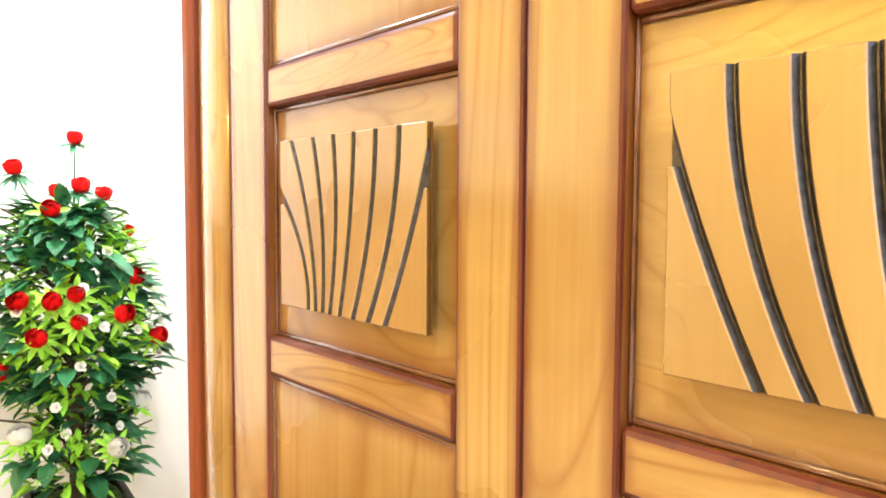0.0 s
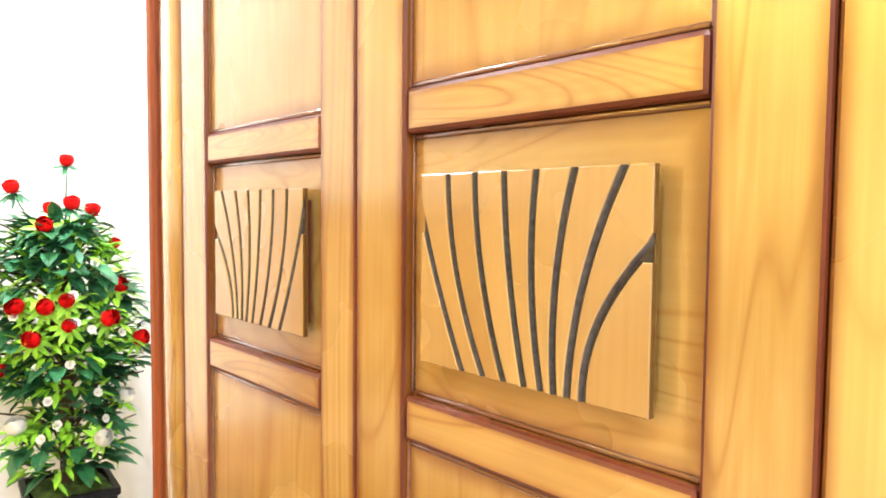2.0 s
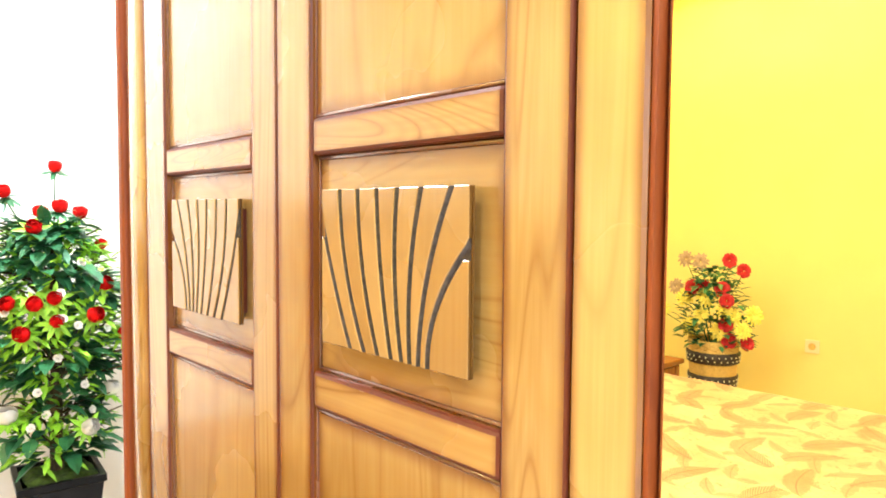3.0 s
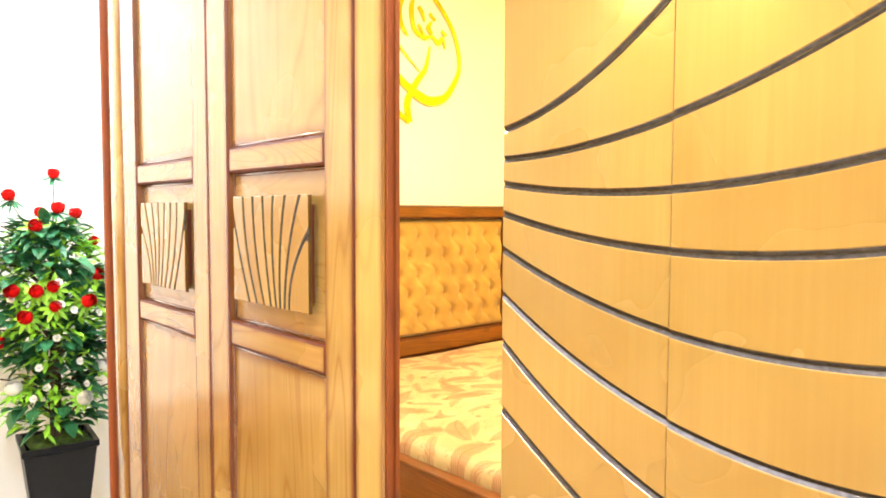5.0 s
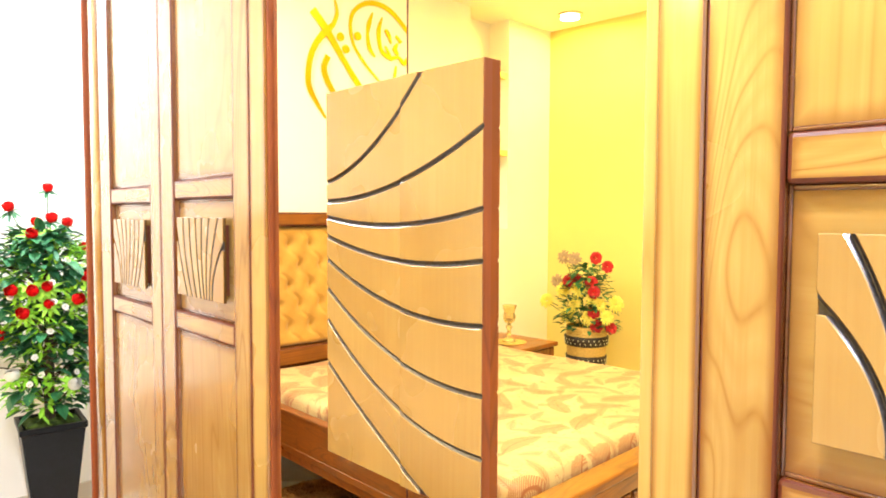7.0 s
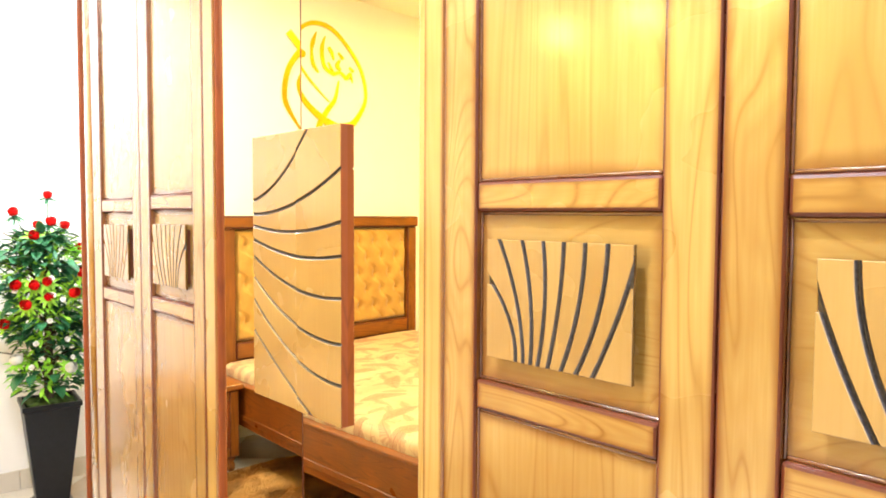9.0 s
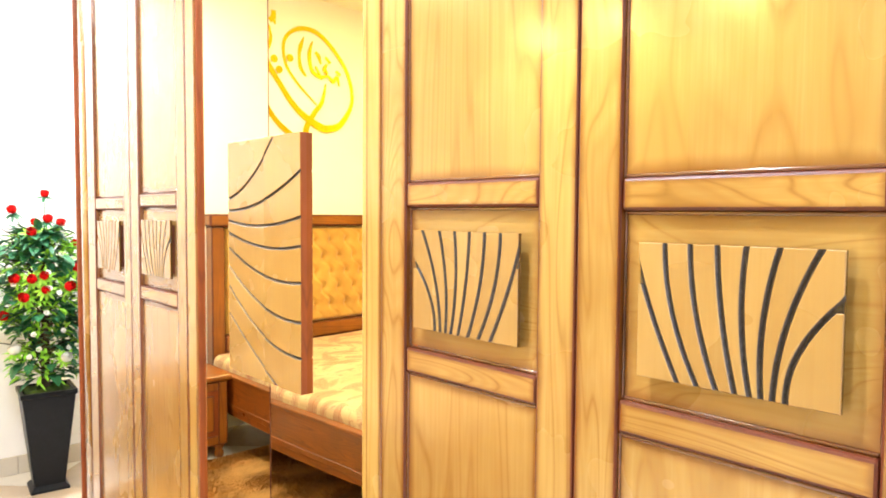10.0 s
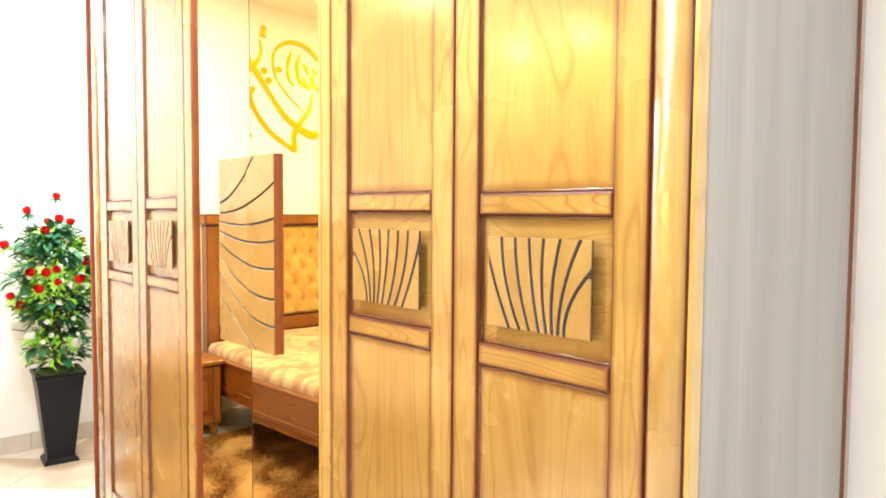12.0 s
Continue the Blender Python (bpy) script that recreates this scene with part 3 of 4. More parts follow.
def mirror_door(x0, x1, hinge, turn, tilt):
    """A door faced with a mirror; turn: degrees by which it stands ajar about its hinge; tilt: how far the glass is off its door."""
    put = pose(hinge, 0.008, 0, 0, 0, turn) @ pose(-hinge, 0, 0)
    bm = box(x0, x1, 0.0095, DT + 0.004, Z_BOT, Z_TOP)
    door = part("mirror_door", bm, STAIN, wardrobe, "mirror-faced door, standing a touch ajar" if turn else "mirror-faced door")
    door.matrix_world = put
    glass = part("mirror", box(x0 + 0.0016, x1 - 0.0016, 0.004, 0.008, Z_BOT + 0.001, Z_TOP - 0.001, 0.0004), MIRROR, door, "silvered mirror, tinted yellow for the room's warm light")
    centre = (x0 + x1) / 2
    glass.matrix_basis = pose(centre, 0.006, 0, 0, 0, tilt) @ pose(-centre, -0.006, 0)
    e0, e1 = (x1 - 0.0015, x1) if x0 < BOARD[0] else (x0, x0 + 0.0015)
    part("edge_strip", box(e0, e1, 0.0004, 0.0094, Z_BOT + 0.001, Z_TOP - 0.001), STAIN, door, "dark edge where the mirrors meet")
    b0, b1, z0, z1 = BOARD
    w, h = b1 - b0, z1 - z0
    s0, s1 = (b0, SEAM - 0.0005) if x0 < b0 else (SEAM + 0.0005, b1)
    part("board_base", box(s0, s1, -0.0076, 0.0038, z0, z1), RED_EDGE, door, "red-brown edge of the carved board")
    part("groove_bed", box(s0 + (0.0012 if s0 == b0 else 0), s1 - (0.0012 if s1 == b1 else 0), -0.0080, -0.0075, z0 + 0.0012, z1 - 0.0012), GROOVE, door, "charcoal painted grooves")
    all_curves = SWEEP + [TOP_SWEEP]

    def curve(k):
        if k < 0 or k >= len(all_curves):
            return None
        return lambda s: z0 + h * float(np.polyval(all_curves[k], (s - b0) / w))

    for k in range(len(all_curves) + 1):
        strip = strip_between(curve(k - 1), curve(k), s0, s1, z0, z1, 0.0029, False, -0.0105, -0.0079)
        if strip:
            part("carved_strip", strip, [BOARD_WOOD, GROOVE, RED_EDGE], door)
    return door


mirror_door(MX0, SEAM - 0.0010, MX0, 0.0, 0.0)
mirror_door(SEAM + 0.0010, MX1, MX1, 0.5, 1.0)


# ---- the bed ----
BY0, BY1 = -2.82, -1.00       # the bed's two sides
BXH, BXF = -1.575, 0.64       # head and foot
bed = empty("bed", pose(-0.45, -1.91, 0), label="brown wooden double bed with a tufted gold headboard", category="bed")


def bed_part(name, bm, mat, label="", parent=None, smooth=False):
    bmesh.ops.translate(bm, verts=bm.verts, vec=(0.45, 1.91, 0))
    return part(name, bm, mat, parent or bed, label, smooth)


HY0, HY1 = -2.83, -1.075
hb = bed_part("headboard", box(BXH, BXH + 0.03, HY0 + 0.03, HY1 - 0.03, 0.30, 1.30), BED_Y)
for y0, y1 in ((HY0, HY0 + 0.085), (HY1 - 0.085, HY1)):
    bed_part("post", box(BXH, BXH + 0.085, y0, y1, 0.0, 1.275, 0.008, 1, 2), [BED_Z, STAIN], parent=hb)
bed_part("top_rail", box(BXH, BXH + 0.095, HY0 - 0.012, HY1 + 0.012, 1.275, 1.352, 0.012, 1, 3), [BED_Y, STAIN], parent=hb)
bed_part("lower_rail", box(BXH + 0.02, BXH + 0.085, HY0 + 0.086, HY1 - 0.086, 0.50, 0.60, 0.008, 1, 2), [BED_Y, STAIN], parent=hb)


def tufted(y0, y1, z0, z1, x, dy=0.134, dz=0.114):
    """Upholstery drawn in by buttons on a diamond grid. Returns the padding and the buttons' places."""
    bm = bmesh.new()
    ny, nz = 200, 84
    buttons = []
    r = 0
    z = z1 - 0.10
    while z > z0 + 0.03:
        y = y1 - 0.07 - (dy / 2 if r % 2 else 0)
        while y > y0 + 0.03:
            buttons.append((y, z))
            y -= dy
        z -= dz
        r += 1
    grid = []
    for j in range(nz + 1):
        row = []
        for i in range(ny + 1):
            y, z = y0 + (y1 - y0) * i / ny, z0 + (z1 - z0) * j / nz
            # diamond coordinates: creases run along whole numbers
            a = (y - (y1 - 0.07)) / dy + (z - (z1 - 0.10)) / (2 * dz)
            b = (y - (y1 - 0.07)) / dy - (z - (z1 - 0.10)) / (2 * dz)
            d = min(math.hypot(y - p, z - q) for p, q in buttons)
            wave = 0.10 * math.sin(2 * math.pi * (z - z1 + 0.10) / dz)
            fold = abs(b + wave - round(b + wave))
            faint = abs(a - round(a))
            puff = 0.006 + 0.010 * min(1, fold * 5) ** 0.5 + 0.004 * min(1, faint * 2.2)
            pit = -0.010 * math.exp(-(d / 0.011) ** 2) - 0.012 * math.exp(-(d / 0.032) ** 2)
            edge = min(y - y0, y1 - y, z - z0, z1 - z)
            rim = min(1, edge / 0.025) ** 0.5
            row.append(bm.verts.new((x + rim * (0.030 + puff + pit), y, z)))
        grid.append(row)
    for j in range(nz):
        for i in range(ny):
            bm.faces.new((grid[j][i], grid[j][i + 1], grid[j + 1][i + 1], grid[j + 1][i]))
    return bm, buttons


pad, buttons = tufted(HY0 + 0.088, HY1 - 0.088, 0.602, 1.273, BXH + 0.028)
pad_ob = bed_part("upholstery", pad, SUEDE, "gold suede drawn in by rows of buttons", hb, True)
for by, bz in buttons:
    bm = bmesh.new()
    bmesh.ops.create_icosphere(bm, subdivisions=1, radius=0.0075)
    for v in bm.verts:
        v.co = (BXH + 0.0435 + v.co.x * 0.6, by + v.co.y, bz + v.co.z)
    bed_part("button", bm, SUEDE, parent=hb, smooth=True)


def side_rail(y0, y1):
    """A deep side board, its lower edge drooping towards the middle."""
    n = 16
    top = [(BXH + 0.09 + (BXF - 0.075 - BXH - 0.09) * k / n, 0.435) for k in range(n + 1)]
    low = [(x, 0.225 + 0.030 * (2 * k / n - 1) ** 4) for k, (x, z) in enumerate(top)]
    bm = extruded(top + low[::-1], y0, y1, "y")
    return bm


for y0, y1 in ((BY1 - 0.035, BY1), (BY0, BY0 + 0.035)):
    rail = bed_part("side_rail", side_rail(y0, y1), BED_X_SHADED)
    bed_part("moulding", box(BXH + 0.09, BXF - 0.075, y0 - 0.006, y1 + 0.006, 0.4352, 0.452, 0.005, 0, 2), BED_X_SHADED, parent=rail)
    o = y1 if y1 > -1.5 else y0
    bed_part("lower_strip", box(BXH + 0.10, BXF - 0.08, min(o, o + (0.008 if o > -1.5 else -0.008)), max(o, o + (0.008 if o > -1.5 else -0.008)), 0.262, 0.292, 0.003), BED_X_SHADED, parent=rail)

fbd = bed_part("footboard", box(BXF - 0.045, BXF - 0.02, BY0 + 0.03, BY1 - 0.03, 0.13, 0.43), BED_Y)
for y0, y1 in ((BY0 - 0.01, BY0 + 0.075), (BY1 - 0.075, BY1 + 0.01)):
    bed_part("post", box(BXF - 0.075, BXF + 0.004, y0, y1, 0.0, 0.435, 0.008, 1, 2), [BED_Z, STAIN], parent=fbd)
bed_part("top_rail", box(BXF - 0.085, BXF + 0.014, BY0 - 0.02, BY1 + 0.02, 0.435, 0.472, 0.010, 0, 3), BED_Y, parent=fbd)
bed_part("rail", box(BXF - 0.05, BXF, BY0 + 0.077, BY1 - 0.077, 0.370, 0.433, 0.006, 1), [BED_Y, STAIN], parent=fbd)
bed_part("rail", box(BXF - 0.05, BXF, BY0 + 0.077, BY1 - 0.077, 0.12, 0.19, 0.006, 1), [BED_Y, STAIN], parent=fbd)
mid = (BY0 + BY1) / 2
for a, b in ((BY0 + 0.10, mid - 0.32), (mid - 0.30, mid + 0.30), (mid + 0.32, BY1 - 0.10)):
    bed_part("panel", box(BXF - 0.03, BXF - 0.008, a, b, 0.20, 0.362, 0.006, 1, 2), [BED_Y, STAIN], parent=fbd)
bed_part("slat_base", box(BXH + 0.10, BXF - 0.08, BY0 + 0.04, BY1 - 0.04, 0.30, 0.33), BED_X_SHADED)

# mattress
bm = box(BXH + 0.12, BXF - 0.10, BY0 + 0.045, BY1 - 0.045, 0.335, 0.515, 0.050, 0, 4)
bmesh.ops.subdivide_edges(bm, edges=[e for e in bm.edges if e.calc_length() > 0.4], cuts=30, use_grid_fill=True)
for v in bm.verts:
    lift = 0.010 * noise.noise(v.co * 2.2) + 0.004 * noise.noise(v.co * 7.0)
    v.co.z += lift if v.co.z > 0.42 else 0
    if v.co.z < 0.46:
        v.co.y += 0.006 * noise.noise(v.co * 9.0)
ob = part("mattress", bm, FERN, smooth=True)
tagged(ob, "thick mattress in cream satin with rust fern print", "mattress")


# ---- bedside tables ----
def bedside_table(m):
    """Faces +x; its corner stands at the origin of its base's middle."""
    t = empty("bedside_table", m, label="brown wooden bedside table with a framed carved door", category="bedside table", group="bedside tables")
    d, w, h = 0.50, 0.43, 0.47
    part("body", box(-d / 2, d / 2 - 0.02, -w / 2, w / 2, 0.075, h - 0.03, 0.004, 1), [BED_Z, STAIN], t)
    part("top", box(-d / 2, d / 2 + 0.015, -w / 2 - 0.012, w / 2 + 0.012, h - 0.03, h, 0.008, 0, 3), BED_Y, t)
    x = d / 2 - 0.019
    door = part("door", box(x, x + 0.010, -w / 2 + 0.05, w / 2 - 0.05, 0.13, h - 0.085, 0.002), RED_EDGE, t)
    for y0, y1, z0, z1 in ((-w / 2 + 0.012, -w / 2 + 0.06, 0.085, h - 0.036), (w / 2 - 0.06, w / 2 - 0.012, 0.085, h - 0.036),
                           (-w / 2 + 0.062, w / 2 - 0.062, h - 0.085, h - 0.036), (-w / 2 + 0.062, w / 2 - 0.062, 0.085, 0.135)):
        part("frame", box(x, x + 0.017, y0, y1, z0, z1, 0.004, 1), [BED_Z, STAIN], door)
    part("panel", box(x + 0.009, x + 0.019, -w / 2 + 0.085, w / 2 - 0.085, 0.160, h - 0.110, 0.006, 1, 2), [BED_Z, STAIN], door)
    bm = bmesh.new()
    for k in range(3):
        pts = [(x + 0.021, (k - 1) * 0.012 * (1 + 2 * s) - 0.01 + 0.02 * s, 0.235 + 0.075 * s) for s in (0, 0.35, 0.7, 1)]
        tube(pts, [0.004, 0.005, 0.005, 0.002], 6, bm)
    part("carving", bm, STAIN, door, "small carved leaf")
    for sx in (-d / 2 + 0.04, d / 2 - 0.05):
        for sy in (-w / 2 + 0.04, w / 2 - 0.04):
            part("foot", lathe([(0.020, 0.0), (0.026, 0.015), (0.026, 0.03), (0.018, 0.045), (0.028, 0.06), (0.030, 0.075)], 14, x=sx, y=sy), BED_Z, t, smooth=True)
    return t


near_table = bedside_table(pose(-1.325, -0.765, 0))
copy_thing(near_table, pose(-1.15, -3.085, 0))

# cut-glass candle holder and its doily on the farther table
TX, TY, TZ = -1.11, -3.05, 0.47
bm = lathe([(0.115, TZ + 0.001), (0.12, TZ + 0.003), (0.10, TZ + 0.004), (0.0, TZ + 0.004)], 28)
bmesh.ops.translate(bm, verts=bm.verts, vec=(TX, TY, 0))
tagged(part("doily", bm, STRAW), "round straw-coloured doily on the bedside table", "doily")
holder = empty("candle_holder", pose(TX, TY, TZ + 0.005), label="amber cut-glass candle holder on a bedside table", category="candle holder")
part("base", lathe([(0.045, 0.0), (0.048, 0.008), (0.022, 0.025), (0.012, 0.045), (0.018, 0.06), (0.010, 0.075), (0.024, 0.10), (0.010, 0.12)], 12), AMBER_GLASS, holder)
part("cup", lathe([(0.012, 0.12), (0.040, 0.145), (0.046, 0.175), (0.036, 0.20), (0.044, 0.225), (0.052, 0.25), (0.046, 0.25), (0.034, 0.215), (0.03, 0.16), (0.0, 0.14)], 12), AMBER_GLASS, holder)


# ---- hat stand ----
def hat_stand(m):
    t = empty("hat_stand", m, label="turned orange-brown wooden hat stand by the wall", category="hat stand")
    prof = [(0.030, 0.10), (0.032, 0.40), (0.034, 0.44), (0.022, 0.45)]
    z = 0.46
    while z < 1.05:
        prof += [(0.022, z), (0.031, z + 0.012), (0.031, z + 0.045), (0.022, z + 0.058), (0.028, z + 0.066), (0.022, z + 0.074)]
        z += 0.080
    prof += [(0.026, 1.09), (0.030, 1.12), (0.030, 1.30), (0.022, 1.31), (0.034, 1.34), (0.022, 1.40), (0.034, 1.44), (0.034, 1.66), (0.02, 1.68), (0.0, 1.69)]
    part("pole", lathe(prof, 18), STAND, t, smooth=True)

    def plate(outline, thick=0.022):
        bm = extruded(outline, -thick / 2, thick / 2, "y")
        bmesh.ops.bevel(bm, geom=[e for e in bm.edges], offset=0.003, segments=1, affect="EDGES")
        return bm

    def ring(name, outline, n, turn, ball=None):
        for k in range(n):
            ob = part(name, plate(outline), STAND, t)
            ob.matrix_basis = pose(0, 0, 0, 0, 0, turn + 360 * k / n)
            if ball:
                part("knob", lathe([(0.0, ball[1] - 0.006), (0.012, ball[1]), (0.017, ball[1] + 0.010), (0.010, ball[1] + 0.020), (0.0, ball[1] + 0.022)], 10, x=ball[0]), STAND, ob, smooth=True)

    ring("foot", [(0.02, 0.08), (0.02, 0.39), (0.05, 0.38), (0.065, 0.30), (0.10, 0.23), (0.155, 0.17), (0.175, 0.08), (0.20, 0.03), (0.215, 0.0), (0.16, 0.0), (0.12, 0.05)], 4, 25)
    ring("lower_arm", [(0.02, 1.09), (0.075, 1.10), (0.085, 1.15), (0.075, 1.19), (0.115, 1.24), (0.145, 1.26), (0.148, 1.30), (0.125, 1.31), (0.095, 1.29), (0.06, 1.26), (0.02, 1.25)], 4, 25, (0.135, 1.305))
    ring("middle_arm", [(0.02, 1.42), (0.08, 1.44), (0.145, 1.43), (0.168, 1.45), (0.172, 1.53), (0.155, 1.535), (0.145, 1.50), (0.11, 1.48), (0.07, 1.50), (0.05, 1.55), (0.02, 1.56)], 4, 10, (0.163, 1.53))
    ring("upper_arm", [(0.02, 1.50), (0.045, 1.55), (0.085, 1.63), (0.118, 1.68), (0.125, 1.745), (0.108, 1.745), (0.09, 1.715), (0.05, 1.69), (0.03, 1.62), (0.02, 1.62)], 4, 40, (0.117, 1.74))
    return t


hat_stand(pose(0.248, -3.87, 0))


# ---- flowers and leaves ----
def leaf(bm, at, along, up, length, width, fold=0.25, droop=0.15, mat=0):
    """A pointed leaf of six faces, folded along its rib and drooping."""
    along = along.normalized()
    side = along.cross(up)
    if side.length < 1e-3:
        side = along.orthogonal()
    side.normalize()
    n = side.cross(along)
    rows = []
    for s, w in ((0, 0.12), (0.35, 0.95), (0.7, 0.75), (1.0, 0.0)):
        mid_p = at + along * (length * s) - n * (droop * length * s * s)
        if w:
            rows.append([bm.verts.new(mid_p + side * (width / 2 * w * q) + n * (abs(q) * fold * width * w / 2)) for q in (-1, 0, 1)])
        else:
            rows.append([bm.verts.new(mid_p)])
    for a, b in zip(rows, rows[1:]):
        if len(b) == 3:
            for k in (0, 1):
                bm.faces.new((a[k], a[k + 1], b[k + 1], b[k])).material_index = mat
        else:
            for k in (0, 1):
                bm.faces.new((a[k], a[k + 1], b[0])).material_index = mat


def rose_mesh(name, radius, mat, rng, layers=((1.0, 7, 0.15), (0.78, 6, 0.55), (0.52, 5, 0.95), (0.28, 4, 1.25)), flat=1.0):
    """Cupped petals in rings. Shared by all flowers of a kind."""
    bm = bmesh.new()
    for r, n, tilt in layers:
        for k in range(n):
            a = 2 * math.pi * (k + rng.random() * 0.5) / n
            out = Vector((math.cos(a), math.sin(a), 0))
            d = (out * math.cos(tilt) + Vector((0, 0, 1)) * math.sin(tilt) * flat)
            base = out * radius * 0.08
            side = Vector((-out.y, out.x, 0))
            w = radius * (0.62 if n > 9 else 1.0) * (0.6 + 0.4 * r) * (6.5 / n if n > 9 else 0.9)
            L = radius * r
            rows = []
            for s, ww, cup in ((0.0, 0.35, 0.0), (0.5, 1.0, 0.10), (0.85, 0.9, 0.02), (1.0, 0.45, -0.10)):
                p = base + d * (L * s) + Vector((0, 0, cup * radius))
                rows.append([bm.verts.new(p + side * (w / 2 * ww * q) + Vector((0, 0, 0.12 * radius * abs(q)))) for q in (-1, 0, 1)])
            for u, v in zip(rows, rows[1:]):
                for q in (0, 1):
                    bm.faces.new((u[q], u[q + 1], v[q + 1], v[q]))
    me = bpy.data.meshes.new(name)
    bm.to_mesh(me)
    bm.free()
    me.materials.append(mat)
    me.polygons.foreach_set("use_smooth", [True] * len(me.polygons))
    return me


def ball_rose(name, radius, mat, rng):
    """A nearly closed round flower: petals that wrap a ball, shell inside shell, their lips turned out a little."""
    bm = bmesh.new()
    for share, n, end in ((1.0, 6, 62), (0.90, 5, 46), (0.78, 5, 32), (0.62, 4, 18), (0.42, 3, 6)):
        for k in range(n):
            a0, wide = 2 * math.pi * (k + 0.6 * rng.random()) / n, 2 * math.pi / n * 0.72
            stop, grow = radians(end + rng.uniform(-8, 8)), rng.uniform(0.94, 1.06)
            rows = []
            for j in range(6):
                polar = radians(172) + (stop - radians(172)) * j / 5
                r = radius * share * grow * (1.0 + (0.10 if j == 5 else 0.0))
                narrow = (0.45, 0.85, 1.0, 1.0, 0.9, 0.55)[j]
                rows.append([bm.verts.new((r * math.sin(polar) * math.cos(a0 + q * wide * narrow), r * math.sin(polar) * math.sin(a0 + q * wide * narrow), r * math.cos(polar) + 0.6 * radius)) for q in (-1, -0.4, 0.4, 1)])
            for u, v in zip(rows, rows[1:]):
                for q in range(3):
                    bm.faces.new((u[q], u[q + 1], v[q + 1], v[q]))
    me = bpy.data.meshes.new(name)
    bm.to_mesh(me)
    bm.free()
    me.materials.append(mat)
    me.polygons.foreach_set("use_smooth", [True] * len(me.polygons))
    return me


def bloom(name, me, parent, at, facing, scale=1.0, label=""):
    ob = new(name, me)
    ob.parent = parent
    turn = Vector(facing).to_track_quat("Z", "Y").to_matrix().to_4x4()
    ob.matrix_basis = Matrix.Translation(at) @ turn @ Matrix.Rotation(random.random() * 6.28, 4, "Z") @ Matrix.Diagonal((scale, scale, scale, 1))
    if label:
        tagged(ob, label)
    return ob


# ---- potted plant ----
rng = random.Random(5)
PX, PY = -1.29, 0.155
plant = empty("potted_plant", pose(PX, PY, 0), label="tall artificial plant with red and white flowers in a black pot", category="potted plant")
bm = bmesh.new()
loops = []
for hw, z in ((0.084, 0.0), (0.084, 0.012), (0.066, 0.030), (0.113, 0.470), (0.120, 0.477), (0.120, 0.497), (0.104, 0.497), (0.100, 0.465)):
    loops.append([bm.verts.new((hw * sx, hw * sy, z)) for sx, sy in ((-1, -1), (1, -1), (1, 1), (-1, 1))])
for a, b in zip(loops, loops[1:]):
    for k in range(4):
        bm.faces.new((a[k], a[(k + 1) % 4], b[(k + 1) % 4], b[k]))
bm.faces.new(loops[0])
bmesh.ops.recalc_face_normals(bm, faces=bm.faces)
bmesh.ops.bevel(bm, geom=[e for e in bm.edges if abs(e.verts[0].co.z - e.verts[1].co.z) > 0.1], offset=0.004, segments=2, affect="EDGES")
part("pot", bm, POT, plant, "tapered square black pot").matrix_basis = pose(0, 0, 0, 0, 0, -6)
bm = bmesh.new()
bmesh.ops.create_grid(bm, x_segments=16, y_segments=16, size=0.098)
for v in bm.verts:
    v.co.z = 0.482 + 0.016 * noise.noise(v.co * 40) + 0.02 * (1 - (v.co.x ** 2 + v.co.y ** 2) / 0.02)
part("moss", bm, MOSS, plant, "green moss round the stem", True)
bm = bmesh.new()
tube([(0, 0, 0.46), (0.006, -0.004, 0.62), (-0.004, 0.004, 0.8), (0.004, 0, 1.0), (0, 0, 1.2)], [0.022, 0.020, 0.018, 0.014, 0.008], 9, bm)
twigs = []
for k in range(46):
    z = 0.58 + 0.66 * (k / 45) ** 0.9
    a = k * 2.4 + rng.random()
    r = (0.12 + 0.10 * math.sin(math.pi * min(1, max(0, (z - 0.5) / 0.75)))) * rng.uniform(0.75, 1.15)
    tip = Vector((r * math.cos(a), r * math.sin(a), z + rng.uniform(0.02, 0.10)))
    tube([(0, 0, z - 0.05), tip * 0.5 + Vector((0, 0, (z - 0.05) * 0.5 + 0.015)), tip], [0.005, 0.004, 0.002], 5, bm)
    twigs.append(tip)
part("stem", bm, BARK, plant)


def crown_radius(z):
    """Half width of the foliage at a height: a waist over the pot, a full crown, a loose top."""
    if z < 0.74:
        return 0.085 + 0.05 * math.sin(math.pi * (z - 0.47) / 0.27)
    return 0.195 * math.sqrt(max(0.03, 1 - ((z - 0.99) / 0.30) ** 2))


bm = bmesh.new()
for k in range(2300):
    z = rng.uniform(0.545, 1.27)
    if z < 0.80 and rng.random() < (0.72 if z > 0.70 else 0.35):
        continue
    a = rng.uniform(0, 2 * math.pi)
    r = crown_radius(z) * math.sqrt(rng.uniform(0.10, 1.0)) * (1 + 0.25 * noise.noise(Vector((a * 1.5, z * 7, 3))))
    at = Vector((r * math.cos(a), r * math.sin(a), z))
    d = Vector((math.cos(a + rng.uniform(-0.9, 0.9)), math.sin(a + rng.uniform(-0.9, 0.9)), rng.uniform(-0.55, 0.7)))
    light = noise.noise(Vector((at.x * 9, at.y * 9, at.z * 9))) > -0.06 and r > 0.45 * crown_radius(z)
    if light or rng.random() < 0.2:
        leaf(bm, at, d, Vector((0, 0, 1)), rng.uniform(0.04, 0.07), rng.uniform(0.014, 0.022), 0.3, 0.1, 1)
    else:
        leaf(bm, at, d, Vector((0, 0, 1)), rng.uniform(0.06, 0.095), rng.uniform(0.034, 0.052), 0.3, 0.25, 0)
